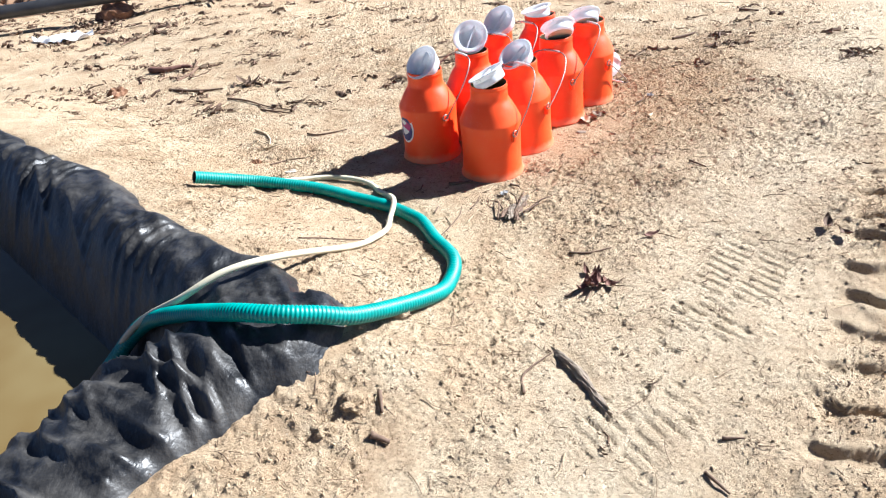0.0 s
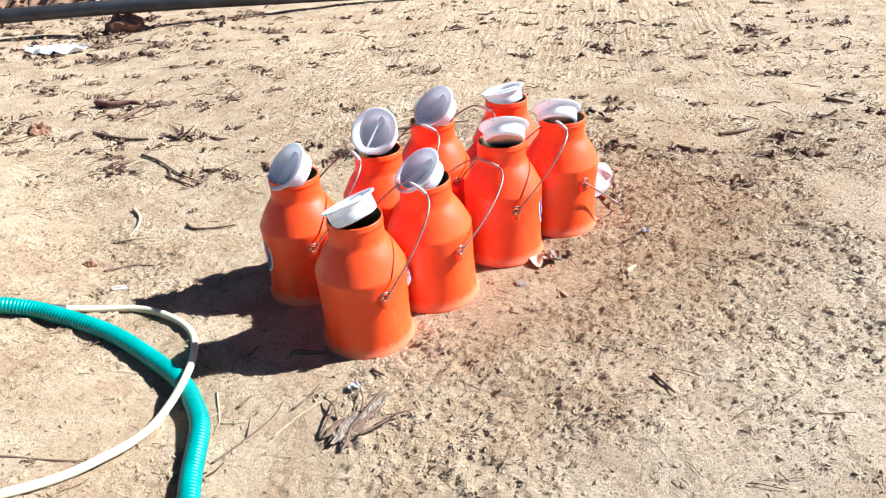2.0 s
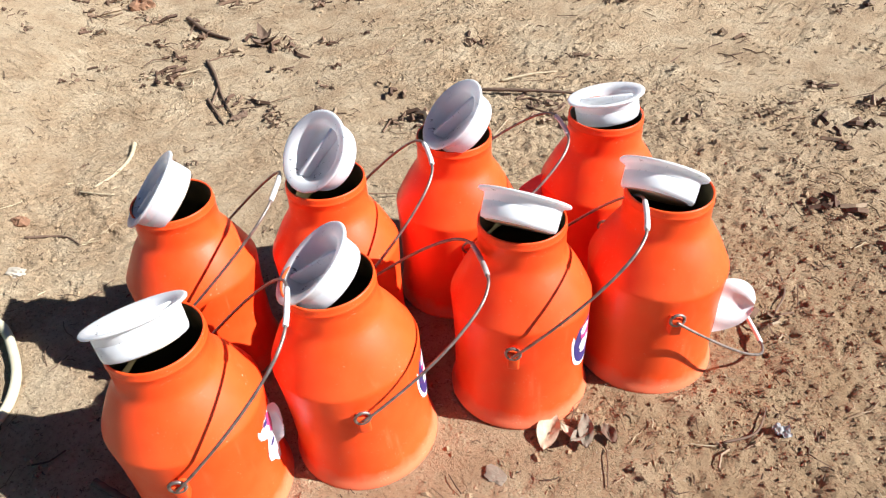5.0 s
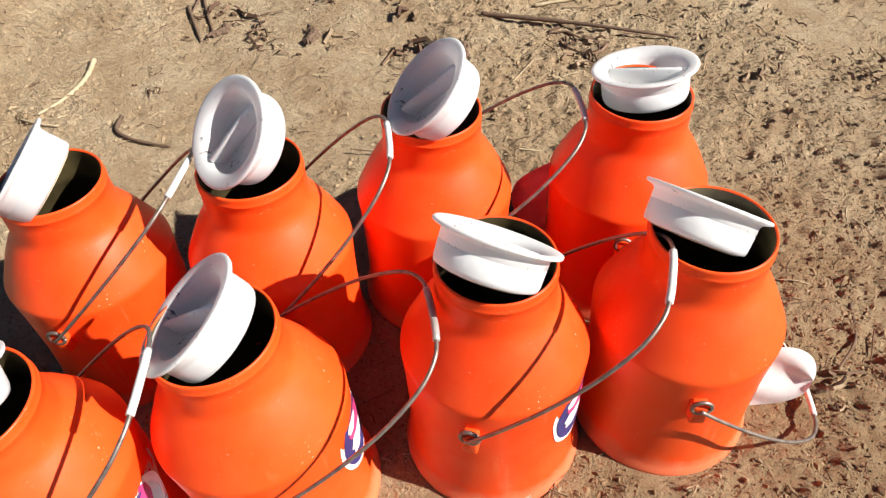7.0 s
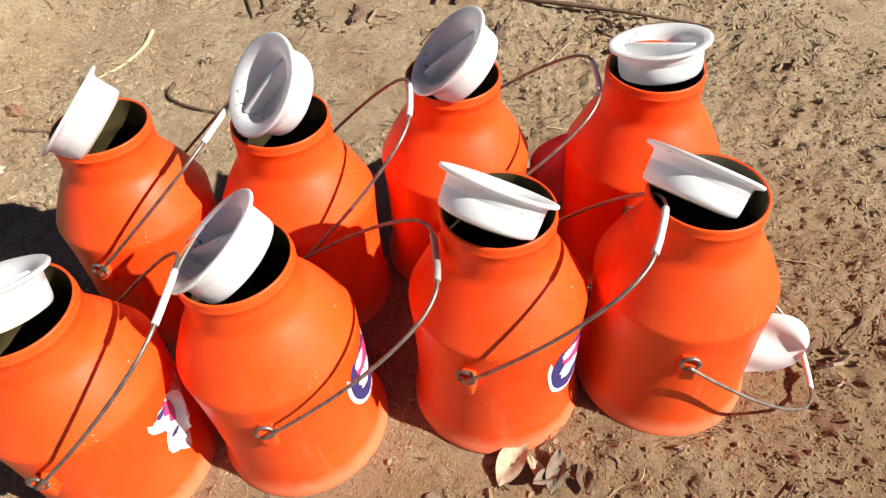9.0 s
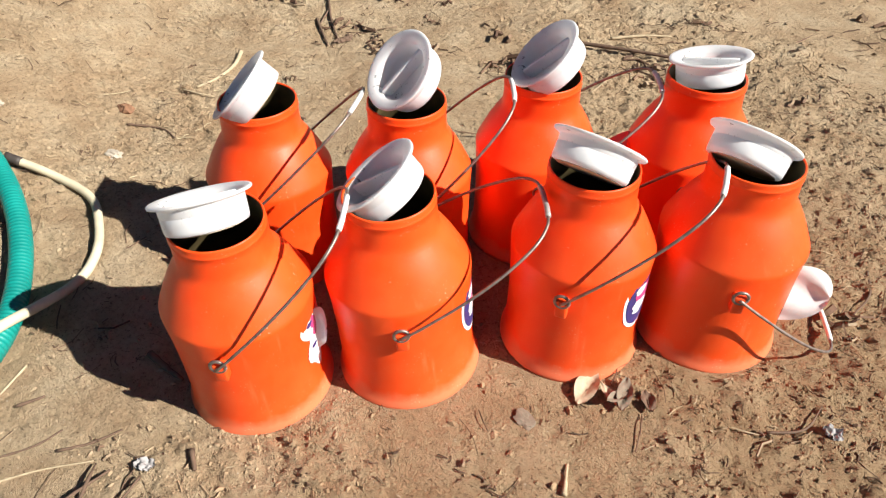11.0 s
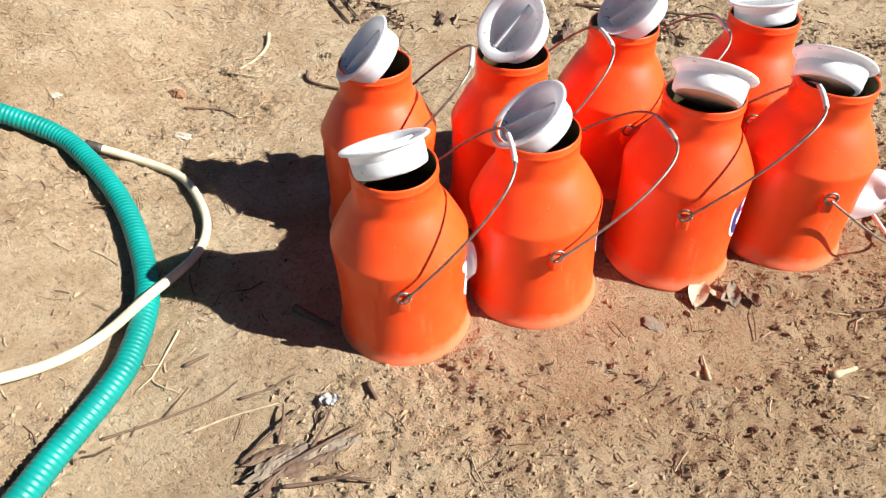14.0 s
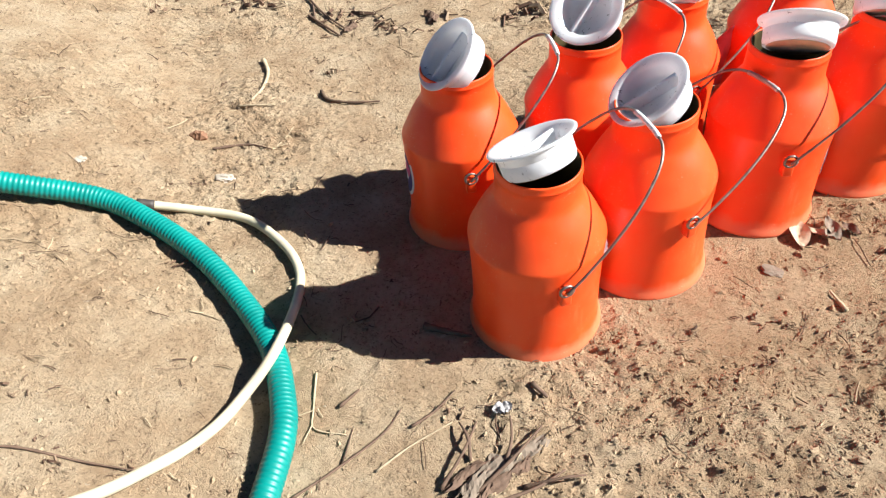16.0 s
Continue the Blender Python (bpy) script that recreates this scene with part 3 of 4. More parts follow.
def milk_can(x, y, lean, turn, bail, grip, label):
    """lean: the tilt of its axis as slopes in x and y; turn: the direction to which the handle leans, in degrees."""
    axis = Vector((lean[0], lean[1], 1)).normalized()
    tilt = Vector((0, 0, 1)).rotation_difference(axis).to_matrix().to_4x4()
    m = Matrix.Translation((x, y, surface(x, y) - 0.004)) @ tilt @ pose(0, 0, 0, 0, 0, turn)
    can = thing("milk_can", m, label, "milk can", "milk cans")
    part("body", lathe(CAN), ORANGE, can)
    part("lining", lathe(CAN_IN), INSIDE, can, "dark olive inner wall, the mouth's shade put into its colour")
    for sgn in (-1, 1):
        bm = box(0.025, 0.026, 0.046, 0.004)
        bmesh.ops.translate(bm, vec=(0, sgn * 0.155, LUG_Z - 0.018), verts=bm.verts)
        part("lug", bm, ORANGE, can)
        ring = [Vector((0.015 * math.cos(a), sgn * 0.166, LUG_Z + 0.003 + 0.015 * math.sin(a))) for a in np.linspace(0, 2 * math.pi, 18)]
        part("eye", tube(ring, 0.0034, 8), WIRE, can, "rusty wire eye of the handle")
    line = spline(bail_line(bail), 0.008)
    handle = part("handle", tube(line, 0.0032, 10), WIRE, can, "bent rusty wire carrying handle")
    mid = len(line) // 2
    part("grip", tube(line[mid - 6:mid + 7], 0.0056, 12), grip, handle, "sleeve on the middle of the handle")
    return can


ORANGE_LABEL = "orange plastic milk can with wire handle, lid loosely on"
CANS = {
    "a": milk_can(0.345, 3.460, (0.01, -0.04), 43, 46, GRIP, "orange plastic milk can with a torn paper label and open mouth"),
    "b": milk_can(0.534, 3.738, (-0.03, -0.05), 50, 30, GRIPGREY, "orange plastic milk can with navy label, lid tipped up"),
    "c": milk_can(0.751, 4.047, (-0.008, 0.01), 25, 46, GRIP, "orange plastic milk can with navy oval label, on crumbly soil"),
    "d": milk_can(0.958, 4.292, (0.01, -0.012), 38, -38, GRIP, "orange plastic milk can with its handle hung down to the soil"),
    "e": milk_can(0.028, 3.738, (0.0, 0.0), 34, 46, GRIP, "orange plastic milk can with navy oval label beside the green hose"),
    "f": milk_can(0.280, 3.973, (0.0, 0.0), 47, 46, GRIP, ORANGE_LABEL),
    "g": milk_can(0.425, 4.270, (0.015, 0.0), 45, 38, GRIP, ORANGE_LABEL),
    "h": milk_can(0.712, 4.525, (-0.005, 0.0), 30, -36, GRIP, "orange plastic milk can with lid sitting level in its mouth"),
}
torn_label(CANS["a"], -0.12, 0.195)
add_label(CANS["b"], -0.2, 0.20, 0.0, 1.2)
add_label(CANS["c"], -0.28, 0.20, 0.03, 1.15)
add_label(CANS["e"], math.pi, 0.19, 0.0, 1.2)
peeled_label(CANS["d"], -0.46, 0.182, PAPER, 0.074, 0.074, 0.20, 0.4)
peeled_label(CANS["h"], math.pi + 0.05, 0.205, PALEPINK, 0.075, 0.10, 0.1)
peeled_label(CANS["a"], -0.10, 0.185, PAPER, 0.024, 0.055, 0.2)

# ---- lids ----
LID_PROFILE = [(0, -0.034), (0.050, -0.033), (0.060, -0.028), (0.0645, -0.011), (0.0675, -0.005), (0.078, 0.0005), (0.0885, 0.0025), (0.0925, 0.0022), (0.0940, 0.0002),
               (0.0932, -0.0028), (0.0900, -0.0040), (0.0810, -0.0065), (0.0785, -0.0105), (0.0780, -0.0220), (0.0772, -0.0228), (0.0772, -0.0240), (0.0780, -0.0248), (0.0772, -0.049), (0.0755, -0.0555), (0.069, -0.0575), (0, -0.0570)]


def lid(centre, normal, bar, label):
    """A plug lid: flange at local z = 0, dished top with a grip bar that runs along bar."""
    n = Vector(normal).normalized()
    u = Vector(bar)
    u = (u - n * u.dot(n)).normalized()
    m = Matrix.Translation(centre) @ Matrix((u, n.cross(u), n)).transposed().to_4x4()
    ob = thing("can_lid", m, label, "lid", "lids of the milk cans")
    part("cap", lathe(LID_PROFILE, 80), LID, ob)
    part("underside", lathe([(0.0, -0.0577), (0.064, -0.0581), (0.067, -0.0590), (0.065, -0.0597), (0.0, -0.0593)], 64), TAN, ob, "tan underside of the plug")
    bm = box(0.128, 0.009, 0.030, 0.003)
    bmesh.ops.translate(bm, vec=(0, 0, -0.0185), verts=bm.verts)
    part("bar", bm, LID, ob, "grip bar across the dished top")
    return ob


TIPPED = "white plastic plug lid with smudges, tipped up in the mouth"
RESTING = "white plastic plug lid lying aslant on the mouth"
lid((0.338, 3.429, 0.503), (-0.428, 0.149, 0.891), (0.3, 0.9, 0), RESTING)
lid((0.498, 3.700, 0.498), (-0.480, -0.400, 0.780), (0.8, 0.35, 0.5), TIPPED)
lid((0.757, 4.042, 0.535), (-0.116, 0.642, 0.758), (0.9, 0.2, 0), RESTING)
lid((0.940, 4.304, 0.515), (-0.063, 0.659, 0.750), (0.9, 0.2, 0), RESTING)
lid((0.020, 3.702, 0.498), (-0.500, -0.530, 0.685), (0.35, 0.45, 0.6), TIPPED)
lid((0.280, 3.953, 0.542), (-0.140, -0.740, 0.660), (0.30, 0.45, 0.55), TIPPED)
lid((0.448, 4.241, 0.544), (-0.430, -0.540, 0.723), (0.55, 0.45, 0.55), TIPPED)
lid((0.690, 4.560, 0.515), (-0.230, 0.060, 0.970), (0.9, 0.3, 0), "white plastic plug lid sitting level in the mouth")

# ---- hoses and pipe ----
HOSE_R = 0.030


def build_hose():
    pts = [(-1.080, 3.160, 0.205), (-0.895, 3.284, 0.113), (-0.727, 3.292, 0.076), (-0.516, 3.252, 0.047), (-0.331, 3.178, 0.018), (-0.174, 3.085, 0.011), (-0.060, 2.969, 0.014), (0.002, 2.878, 0.021),
           (0.062, 2.719, 0.024), (0.143, 2.521, 0.039), (0.131, 2.346, 0.048), (0.072, 2.178, 0.102), (-0.138, 1.927, 0.220), (-0.262, 1.853, 0.285), (-0.393, 1.830, 0.315), (-0.550, 1.878, 0.300), (-0.806, 2.014, 0.210), (-0.985, 2.129, 0.090), (-1.136, 2.144, -0.060), (-1.321, 2.178, -0.260)]
    line = spline(pts, 0.0032)
    hose = part("green_hose", tube(line, lambda i, n: HOSE_R - (0.0, 0.0005, 0.0032, 0.0005)[i % 4], 24, False), HOSE)
    tagged(hose, "ribbed green suction hose lying on the soil into the pit", "hose")
    inner = [p.copy() for p in line[:30]]
    part("bore", tube(inner, HOSE_R * 0.86, 24, False), TUBE_END, hose, "dark inside of the open end")
    pts = [(-0.808, 3.332, 0.080), (-0.697, 3.408, 0.034), (-0.537, 3.450, 0.017), (-0.390, 3.412, 0.017), (-0.282, 3.350, 0.008), (-0.220, 3.257, 0.001), (-0.136, 3.066, 0.052), (-0.147, 2.948, 0.018), (-0.150, 2.830, 0.030),
           (-0.180, 2.700, 0.066), (-0.252, 2.545, 0.118), (-0.447, 2.234, 0.280), (-0.611, 2.109, 0.310), (-0.768, 2.052, 0.250), (-0.956, 2.093, 0.140), (-1.133, 2.152, -0.040), (-1.297, 2.209, -0.260)]
    line = spline(pts, 0.012)
    t = part("cream_tube", tube(line, 0.0125, 16), TUBE)
    tagged(t, "cream flexible water tube crossing over the green hose", "tube")
    part("nozzle", tube(line[:5], 0.0145, 14), TUBE_END, t, "dark frayed end of the tube")


def build_pipe():
    pts = [(-8.3, 6.2, 0.22), (-5.97, 7.28, 0.22), (-4.35, 7.90, 0.22), (-3.23, 8.25, 0.22), (-2.19, 8.69, 0.18), (-1.06, 9.23, 0.12), (0.3, 9.66, 0.08), (3.0, 10.1, 0.08), (6.0, 10.4, 0.08)]
    p = part("long_pipe", tube(spline(pts, 0.08), 0.071, 20), PIPE)
    tagged(p, "long black plastic pipe lying along the foot of the bank", "pipe")


build_hose()
build_pipe()


# ---- clods, litter and small things on the soil ----
LUMP_F = np.array(((0, 6, 4), (6, 1, 4), (1, 2, 4), (2, 7, 4), (7, 3, 4), (3, 0, 4), (0, 1, 6), (2, 3, 7), ))
LUMP_V = np.array(((1, 0, 0), (0, 1, 0), (-1, 0, 0), (0, -1, 0), (0, 0, 1), (0, 0, 0.5), (0.7, 0.7, 0.5), (-0.7, -0.6, 0.5)))


def scatter_clods():
    rng = np.random.default_rng(4)
    n, far = 430000, 50000
    x = np.concatenate([rng.uniform(-2.6, 3.2, n), rng.uniform(-6.5, 5.0, far)])
    y = np.concatenate([0.9 + 5.6 * rng.uniform(0, 1, n) ** 1.1, rng.uniform(4.2, 9.6, far)])
    n += far
    q = pit_depth(x, y)
    bare = -sheet_width(*pit_uv(x, y)) - 0.02
    dens = 0.18 + 0.82 * crumble(x, y)
    dens = np.maximum(dens, np.where((q > bare - 0.22) & (q < bare), 0.9, 0))
    rim = step01(x, -2.6, -1.7) * step01(x, 3.2, 2.3) * step01(y, 6.5, 4.6)
    rim[n - far:] = (step01(x, -6.5, -5.5) * step01(x, 5.0, 3.8) * step01(y, 9.6, 8.8) * step01(y, 4.2, 6.0))[n - far:]
    keep = (rng.uniform(0, 1, n) < dens * rim * 0.72) & (q < bare)
    for c in CANS.values():
        p = c.matrix_basis.translation
        keep &= np.hypot(x - p.x, y - p.y) > 0.162
    x, y, q = x[keep], y[keep], q[keep]
    m = len(x)
    z = ground_height(x, y) * step01(q, 0.05, -0.3) + berm(q, *pit_uv(x, y))
    size = np.minimum(0.0070, 0.0018 * (1 + rng.pareto(2.8, m))) * (1 + 0.9 * step01(y, 4.5, 7.5))
    k = size[:, None] * rng.uniform(0.5, 1.5, (m, 8))
    flat = rng.uniform(0.5, 1.1, m)[:, None]
    a = rng.uniform(0, 6.283, m)[:, None]
    px, py, pz = LUMP_V[:, 0] * k * rng.uniform(0.8, 1.35, (m, 1)), LUMP_V[:, 1] * k, LUMP_V[:, 2] * k * flat
    v = np.stack([x[:, None] + np.cos(a) * px - np.sin(a) * py, y[:, None] + np.sin(a) * px + np.cos(a) * py, z[:, None] + size[:, None] * 0.08 + pz], -1)
    f = LUMP_F[None] + 8 * np.arange(m)[:, None, None]
    tagged(mesh_of("soil_clods", v.reshape(-1, 3), f.reshape(-1, 3), CLOD), "loose crumbs and clods of dry sandy soil", "soil clods", kind="stuff")


def scatter_litter():
    rng = random.Random(9)
    verts, faces = [], []
    for _ in range(10500):
        x, y = rng.uniform(-2.6, 3.0), 0.9 + 6.4 * rng.random() ** 1.15
        if pit_depth(np.array([x]), np.array([y]))[0] > -0.36 or rng.random() > 0.45 + 0.55 * float(crumble(np.array([x]), np.array([y]))[0]):
            continue
        length = rng.uniform(0.008, 0.030) if rng.random() < 0.82 else rng.uniform(0.03, 0.10)
        a, r = rng.uniform(0, 6.283), rng.uniform(0.0006, 0.0018) * (1 if y < 5.5 else 1.6)
        bend = rng.uniform(-0.4, 0.4)
        line = []
        for i in range(4):
            px, py = x + length * (i / 3) * math.cos(a + bend * i / 3), y + length * (i / 3) * math.sin(a + bend * i / 3)
            line.append(Vector((px, py, surface(px, py) + 0.004 + rng.uniform(0, 0.005))))
        v, _, f = tube(line, r, 4)
        o = len(verts)
        verts += v
        faces += [tuple(i + o for i in g) for g in f]
    ob = part("straw_litter", (verts, [], faces), STRAW, smooth=False)
    tagged(ob, "scattered dry straw and twig bits on the soil", "litter", kind="stuff")


def scatter_tufts():
    """Small tangles of dead stems, dark leaf bits and root ends on the crust."""
    rng = random.Random(27)
    verts, faces = [], []
    spots = [(rng.uniform(-6.0, 3.0), rng.uniform(4.5, 9.0), rng.uniform(0.5, 1.3)) for _ in range(330)]
    spots += [(rng.uniform(-3.6, -0.6), rng.uniform(4.6, 6.6), rng.uniform(0.5, 1.2)) for _ in range(70)]
    spots += [(rng.uniform(-6.0, -2.2), rng.uniform(7.0, 8.8), rng.uniform(0.8, 1.7)) for _ in range(90)]
    spots += [(rng.uniform(-1.2, 2.2), rng.uniform(1.5, 5.2), rng.uniform(0.15, 0.4)) for _ in range(230)]
    for cx, cy, big in spots:
        if pit_depth(np.array([cx]), np.array([cy]))[0] > -0.45 or any(math.hypot(cx - c.matrix_basis.translation.x, cy - c.matrix_basis.translation.y) < 0.26 for c in CANS.values()):
            continue
        way = rng.uniform(-0.5, 0.9)
        for _ in range(rng.randrange(4, 14)):
            a = way + rng.gauss(0, 1.4)
            px, py = cx + rng.gauss(0, 0.05) * big, cy + rng.gauss(0, 0.025) * big
            n = 0.016 * (1 + rng.paretovariate(2.0)) * big if rng.random() < 0.9 else rng.uniform(0.06, 0.14) * big
            h = surface(px, py)
            line = [Vector((px, py, h + 0.003)), Vector((px + n * 0.5 * math.cos(a), py + n * 0.5 * math.sin(a), h + rng.uniform(0.004, 0.025) * big)), Vector((px + n * math.cos(a + 0.3), py + n * math.sin(a + 0.3), h + rng.uniform(0.002, 0.02) * big))]
            v, _, f = tube(line, rng.choice((0.0015, 0.003, 0.004, 0.009)) * big, 4)
            o = len(verts)
            verts += v
            faces += [tuple(i + o for i in g) for g in f]
    tagged(part("litter_tufts", (verts, [], faces), ROOTS, smooth=False), "small dark tangles of dead stems on the soil", "litter", kind="stuff")


def on_soil(pts, lift):
    return [Vector((x, y, surface(x, y) + lift + (h[0] if h else 0))) for x, y, *h in pts]


def stick(name, pts, r, material, label, forks=()):
    rng = random.Random(len(label) + int(pts[0][0] * 100))
    line = spline(on_soil(pts, r * 0.8 + 0.002), 0.012)
    v, e, f = tube(line, lambda i, n: r * (1 - 0.55 * i / n) * rng.uniform(0.8, 1.2), 7)
    for fork in forks:
        w, _, g = tube(spline(on_soil(fork, r * 0.6 + 0.003), 0.012), lambda i, n: r * 0.6 * (1 - 0.6 * i / n), 6)
        o = len(v)
        v, f = v + w, f + [tuple(i + o for i in k) for k in g]
    return tagged(part(name, (v, [], f), material), label, "stick")


def leaf(x, y, length, width, turn, curl, material, label, lift=0.004, pitch=0):
    v, f = [], []
    n = 12
    for i in range(n + 1):
        t = i / n
        half = width * math.sin(math.pi * min(1, t * 0.94 + 0.04)) ** 0.8 * 0.5
        for j in range(-3, 4):
            s = j / 3
            v.append((t * length, s * half, curl * length * (t - 0.4) ** 2 + abs(s) * half * 0.55 + 0.003 * math.sin(9 * t + 4 * s)))
    for i in range(n):
        for j in range(6):
            k = i * 7 + j
            f.append((k, k + 1, k + 8, k + 7))
    ob = part("dry_leaf", (v, [], f), material)
    ob.matrix_basis = pose(x, y, surface(x, y) + lift, 0, pitch, turn)
    return tagged(ob, label, "leaf")


def lump(name, x, y, sx, sy, sz, material, label, category, seed=0, turn=0):
    """A rough stone or clod, half sunk."""
    bm = bmesh.new()
    bmesh.ops.create_icosphere(bm, subdivisions=3, radius=1.0)
    for w in bm.verts:
        d = w.co.normalized()
        k = 1 + 0.5 * noise.noise(d * 1.3 + Vector((seed * 7.1, 0, 0))) + 0.32 * noise.noise(d * 3.1 + Vector((0, seed * 3.3, 0))) + 0.14 * noise.noise(d * 8.0)
        w.co = Vector((d.x * sx, d.y * sy, d.z * sz)) * k
    ob = part(name, bm, material, smooth=False)
    ob.matrix_basis = pose(x, y, surface(x, y) + sz * 0.15, 0, 0, turn)
    return tagged(ob, label, category)


def bark(x, y, length, width, turn, material, label):
    """A torn strip of bark, hollow underneath, with frayed ends."""
    v, f = [], []
    n, m = 26, 8
    for i in range(n + 1):
        t = i / n
        half = width * 0.5 * (1 + 0.35 * noise.noise(Vector((t * 11, turn, 3)))) * (0.35 + 0.65 * math.sin(math.pi * min(1, t * 0.9 + 0.08)) ** 0.6) * (1 + 0.2 * math.sin(t * 17))
        for j in range(m + 1):
            s = j / m * 2 - 1
            v.append((t * length + 0.02 * math.sin(s * 5) * (1 if i in (0, n) else 0), s * half + 0.012 * math.sin(t * 5), (1 - s * s) * width * 0.36 + 0.16 * width * noise.noise(Vector((t * 9, s * 3.5, turn))) + 0.07 * width * noise.noise(Vector((t * 22, s * 9, turn)))))
    for i in range(n):
        for j in range(m):
            k = i * (m + 1) + j
            f.append((k, k + 1, k + m + 2, k + m + 1))
    ob = part("bark_strip", (v, [], f), material, smooth=False)
    ob.matrix_basis = pose(x, y, surface(x, y) + 0.004, 0, 0, turn)
    return tagged(ob, label, "bark")


def scrap(name, x, y, sx, sy, high, material, label, turn=0, seed=0):
    """A crumpled piece of sheet."""
    v, f = [], []
    n = 18
    for i in range(n + 1):
        for j in range(n + 1):
            a, b = i / n * 2 - 1, j / n * 2 - 1
            k = 1 - 0.22 * noise.noise(Vector((a * 1.5, b * 1.5, seed)))
            h = high * (0.5 + noise.noise(Vector((a * 2.2, b * 2.2, seed + 5))) + 0.4 * noise.noise(Vector((a * 6, b * 6, seed + 9))))
            v.append((a * sx * k * math.sqrt(1 - b * b / 2), b * sy * k * math.sqrt(1 - a * a / 2), max(0.002, h)))
    for i in range(n):
        for j in range(n):
            k = i * (n + 1) + j
            f.append((k, k + 1, k + n + 2, k + n + 1))
    ob = part(name, (v, [], f), material)
    ob.matrix_basis = pose(x, y, surface(x, y) + 0.004, 0, 0, turn)
    return tagged(ob, label, "scrap")


scatter_clods()
scatter_litter()
scatter_tufts()
DARK, PALE = "dark dry stick lying on the sandy soil", "pale bleached stalk lying on the sandy soil"
stick("stick", [(-1.46, 4.97), (-1.30, 4.88), (-1.12, 4.76), (-0.94, 4.66)], 0.008, STICK, "long dark forked stick on the sandy soil", [[(-1.22, 4.83), (-1.10, 4.68), (-1.0, 4.64)]])
stick("stalk", [(-1.58, 4.72), (-1.50, 4.80), (-1.42, 4.90)], 0.006, PALESTICK, PALE)
stick("stalk", [(-1.10, 4.30), (-1.02, 4.22), (-0.97, 4.12), (-0.95, 4.02)], 0.009, PALESTICK, "pale curved twig on the sandy soil")
stick("stick", [(-0.75, 4.18), (-0.69, 4.13), (-0.60, 4.14), (-0.50, 4.19)], 0.007, STICK, "dark curved stick behind the milk cans")
stick("stick", [(-0.22, 5.24), (0.10, 5.36), (0.38, 5.47)], 0.009, STICK, "long straight dark stick beyond the cans")
stick("stalk", [(-0.12, 5.40), (-0.03, 5.50), (0.05, 5.58)], 0.007, PALESTICK, PALE)
stick("stick", [(0.08, 2.79), (0.12, 2.88), (0.17, 3.00), (0.18, 3.08)], 0.0038, STICK, "thin brown twig between hose and cans", [[(0.13, 2.90), (0.10, 3.0)]])
stick("stalk", [(-0.05, 3.08), (0.00, 2.99), (0.03, 2.95), (0.11, 2.97)], 0.0028, PALESTICK, "pale forked twig beside the green hose", [[(0.02, 2.955), (0.03, 2.90)], [(0.0, 2.99), (-0.04, 2.94)]])
stick("stick", [(0.05, 3.02), (0.07, 3.08)], 0.005, STICK, "short dark stick beside the green hose")
stick("stick", [(0.22, 3.04), (0.25, 3.10), (0.27, 3.17)], 0.004, STICK, DARK)
stick("stalk", [(0.20, 2.92), (0.24, 3.00), (0.30, 3.09)], 0.0028, PALESTICK, PALE)
stick("stick", [(0.12, 3.30), (0.19, 3.31), (0.25, 3.32)], 0.010, STICK, "broken stick at the foot of a milk can")
stick("stick", [(0.42, 3.24), (0.47, 3.22)], 0.007, STICK, "short dark stick near the milk cans")
stick("stick", [(-0.88, 3.72), (-0.80, 3.80), (-0.70, 3.80)], 0.005, STICK, "small dark twig on the sandy soil")
stick("stalk", [(-0.98, 3.98), (-0.90, 4.00), (-0.84, 4.04)], 0.004, PALESTICK, PALE)
stick("stalk", [(1.23, 3.86), (1.27, 3.93)], 0.009, PALESTICK, "short white split stick on the soil")
stick("stick", [(1.22, 4.10), (1.27, 4.16), (1.27, 4.24)], 0.0035, STICK, DARK)
stick("stick", [(1.16, 4.75), (1.20, 4.66), (1.20, 4.56)], 0.004, STICK, DARK)
stick("stick", [(-1.17, 4.72), (-1.05, 4.66), (-0.93, 4.60)], 0.007, STICK, DARK)
stick("stick", [(-2.35, 5.86), (-2.2, 5.80), (-2.08, 5.84), (-1.98, 5.82)], 0.028, DARKLEAF, "thick reddish root piece on the soil")
stick("stick", [(-2.0, 5.30), (-1.75, 5.22), (-1.55, 5.20)], 0.014, STICK, DARK)
stick("stick", [(0.36, 1.76), (0.37, 1.86), (0.48, 1.96)], 0.005, STICK, "thin crooked twig joined to bark")
stick("stick", [(-0.10, 1.57), (-0.04, 1.55)], 0.013, STICK, "short dark stick near the pond sheet")
stick("stick", [(-0.08, 1.71), (-0.07, 1.64)], 0.009, STICK, "short dark stick near the pond sheet")
stick("stick", [(0.82, 1.42), (0.87, 1.34)], 0.006, STICK, DARK)
stick("stick", [(0.90, 1.53), (0.97, 1.52)], 0.006, STICK, DARK)
stick("stick", [(-0.28, 1.93), (-0.17, 1.98), (-0.10, 2.10)], 0.014, PALESTICK, "pale root sticking out beside the sheet")
stick("stick", [(1.75, 5.36), (1.86, 5.40), (1.96, 5.47)], 0.012, STICK, DARK)
stick("stick", [(2.40, 5.88), (2.52, 5.80)], 0.012, STICK, DARK)
stick("stick", [(0.62, 2.62), (0.70, 2.60), (0.80, 2.63)], 0.006, STICK, DARK)
stick("stick", [(1.30, 3.30), (1.36, 3.22)], 0.006, STICK, DARK)
stick("stalk", [(1.02, 3.70), (0.98, 3.76)], 0.005, PALESTICK, PALE)
stick("stick", [(-0.472, 2.564), (-0.407, 2.610), (-0.302, 2.649), (-0.181, 2.701)], 0.0035, STICK, "thin dark twig on the smooth crust beside the tube")
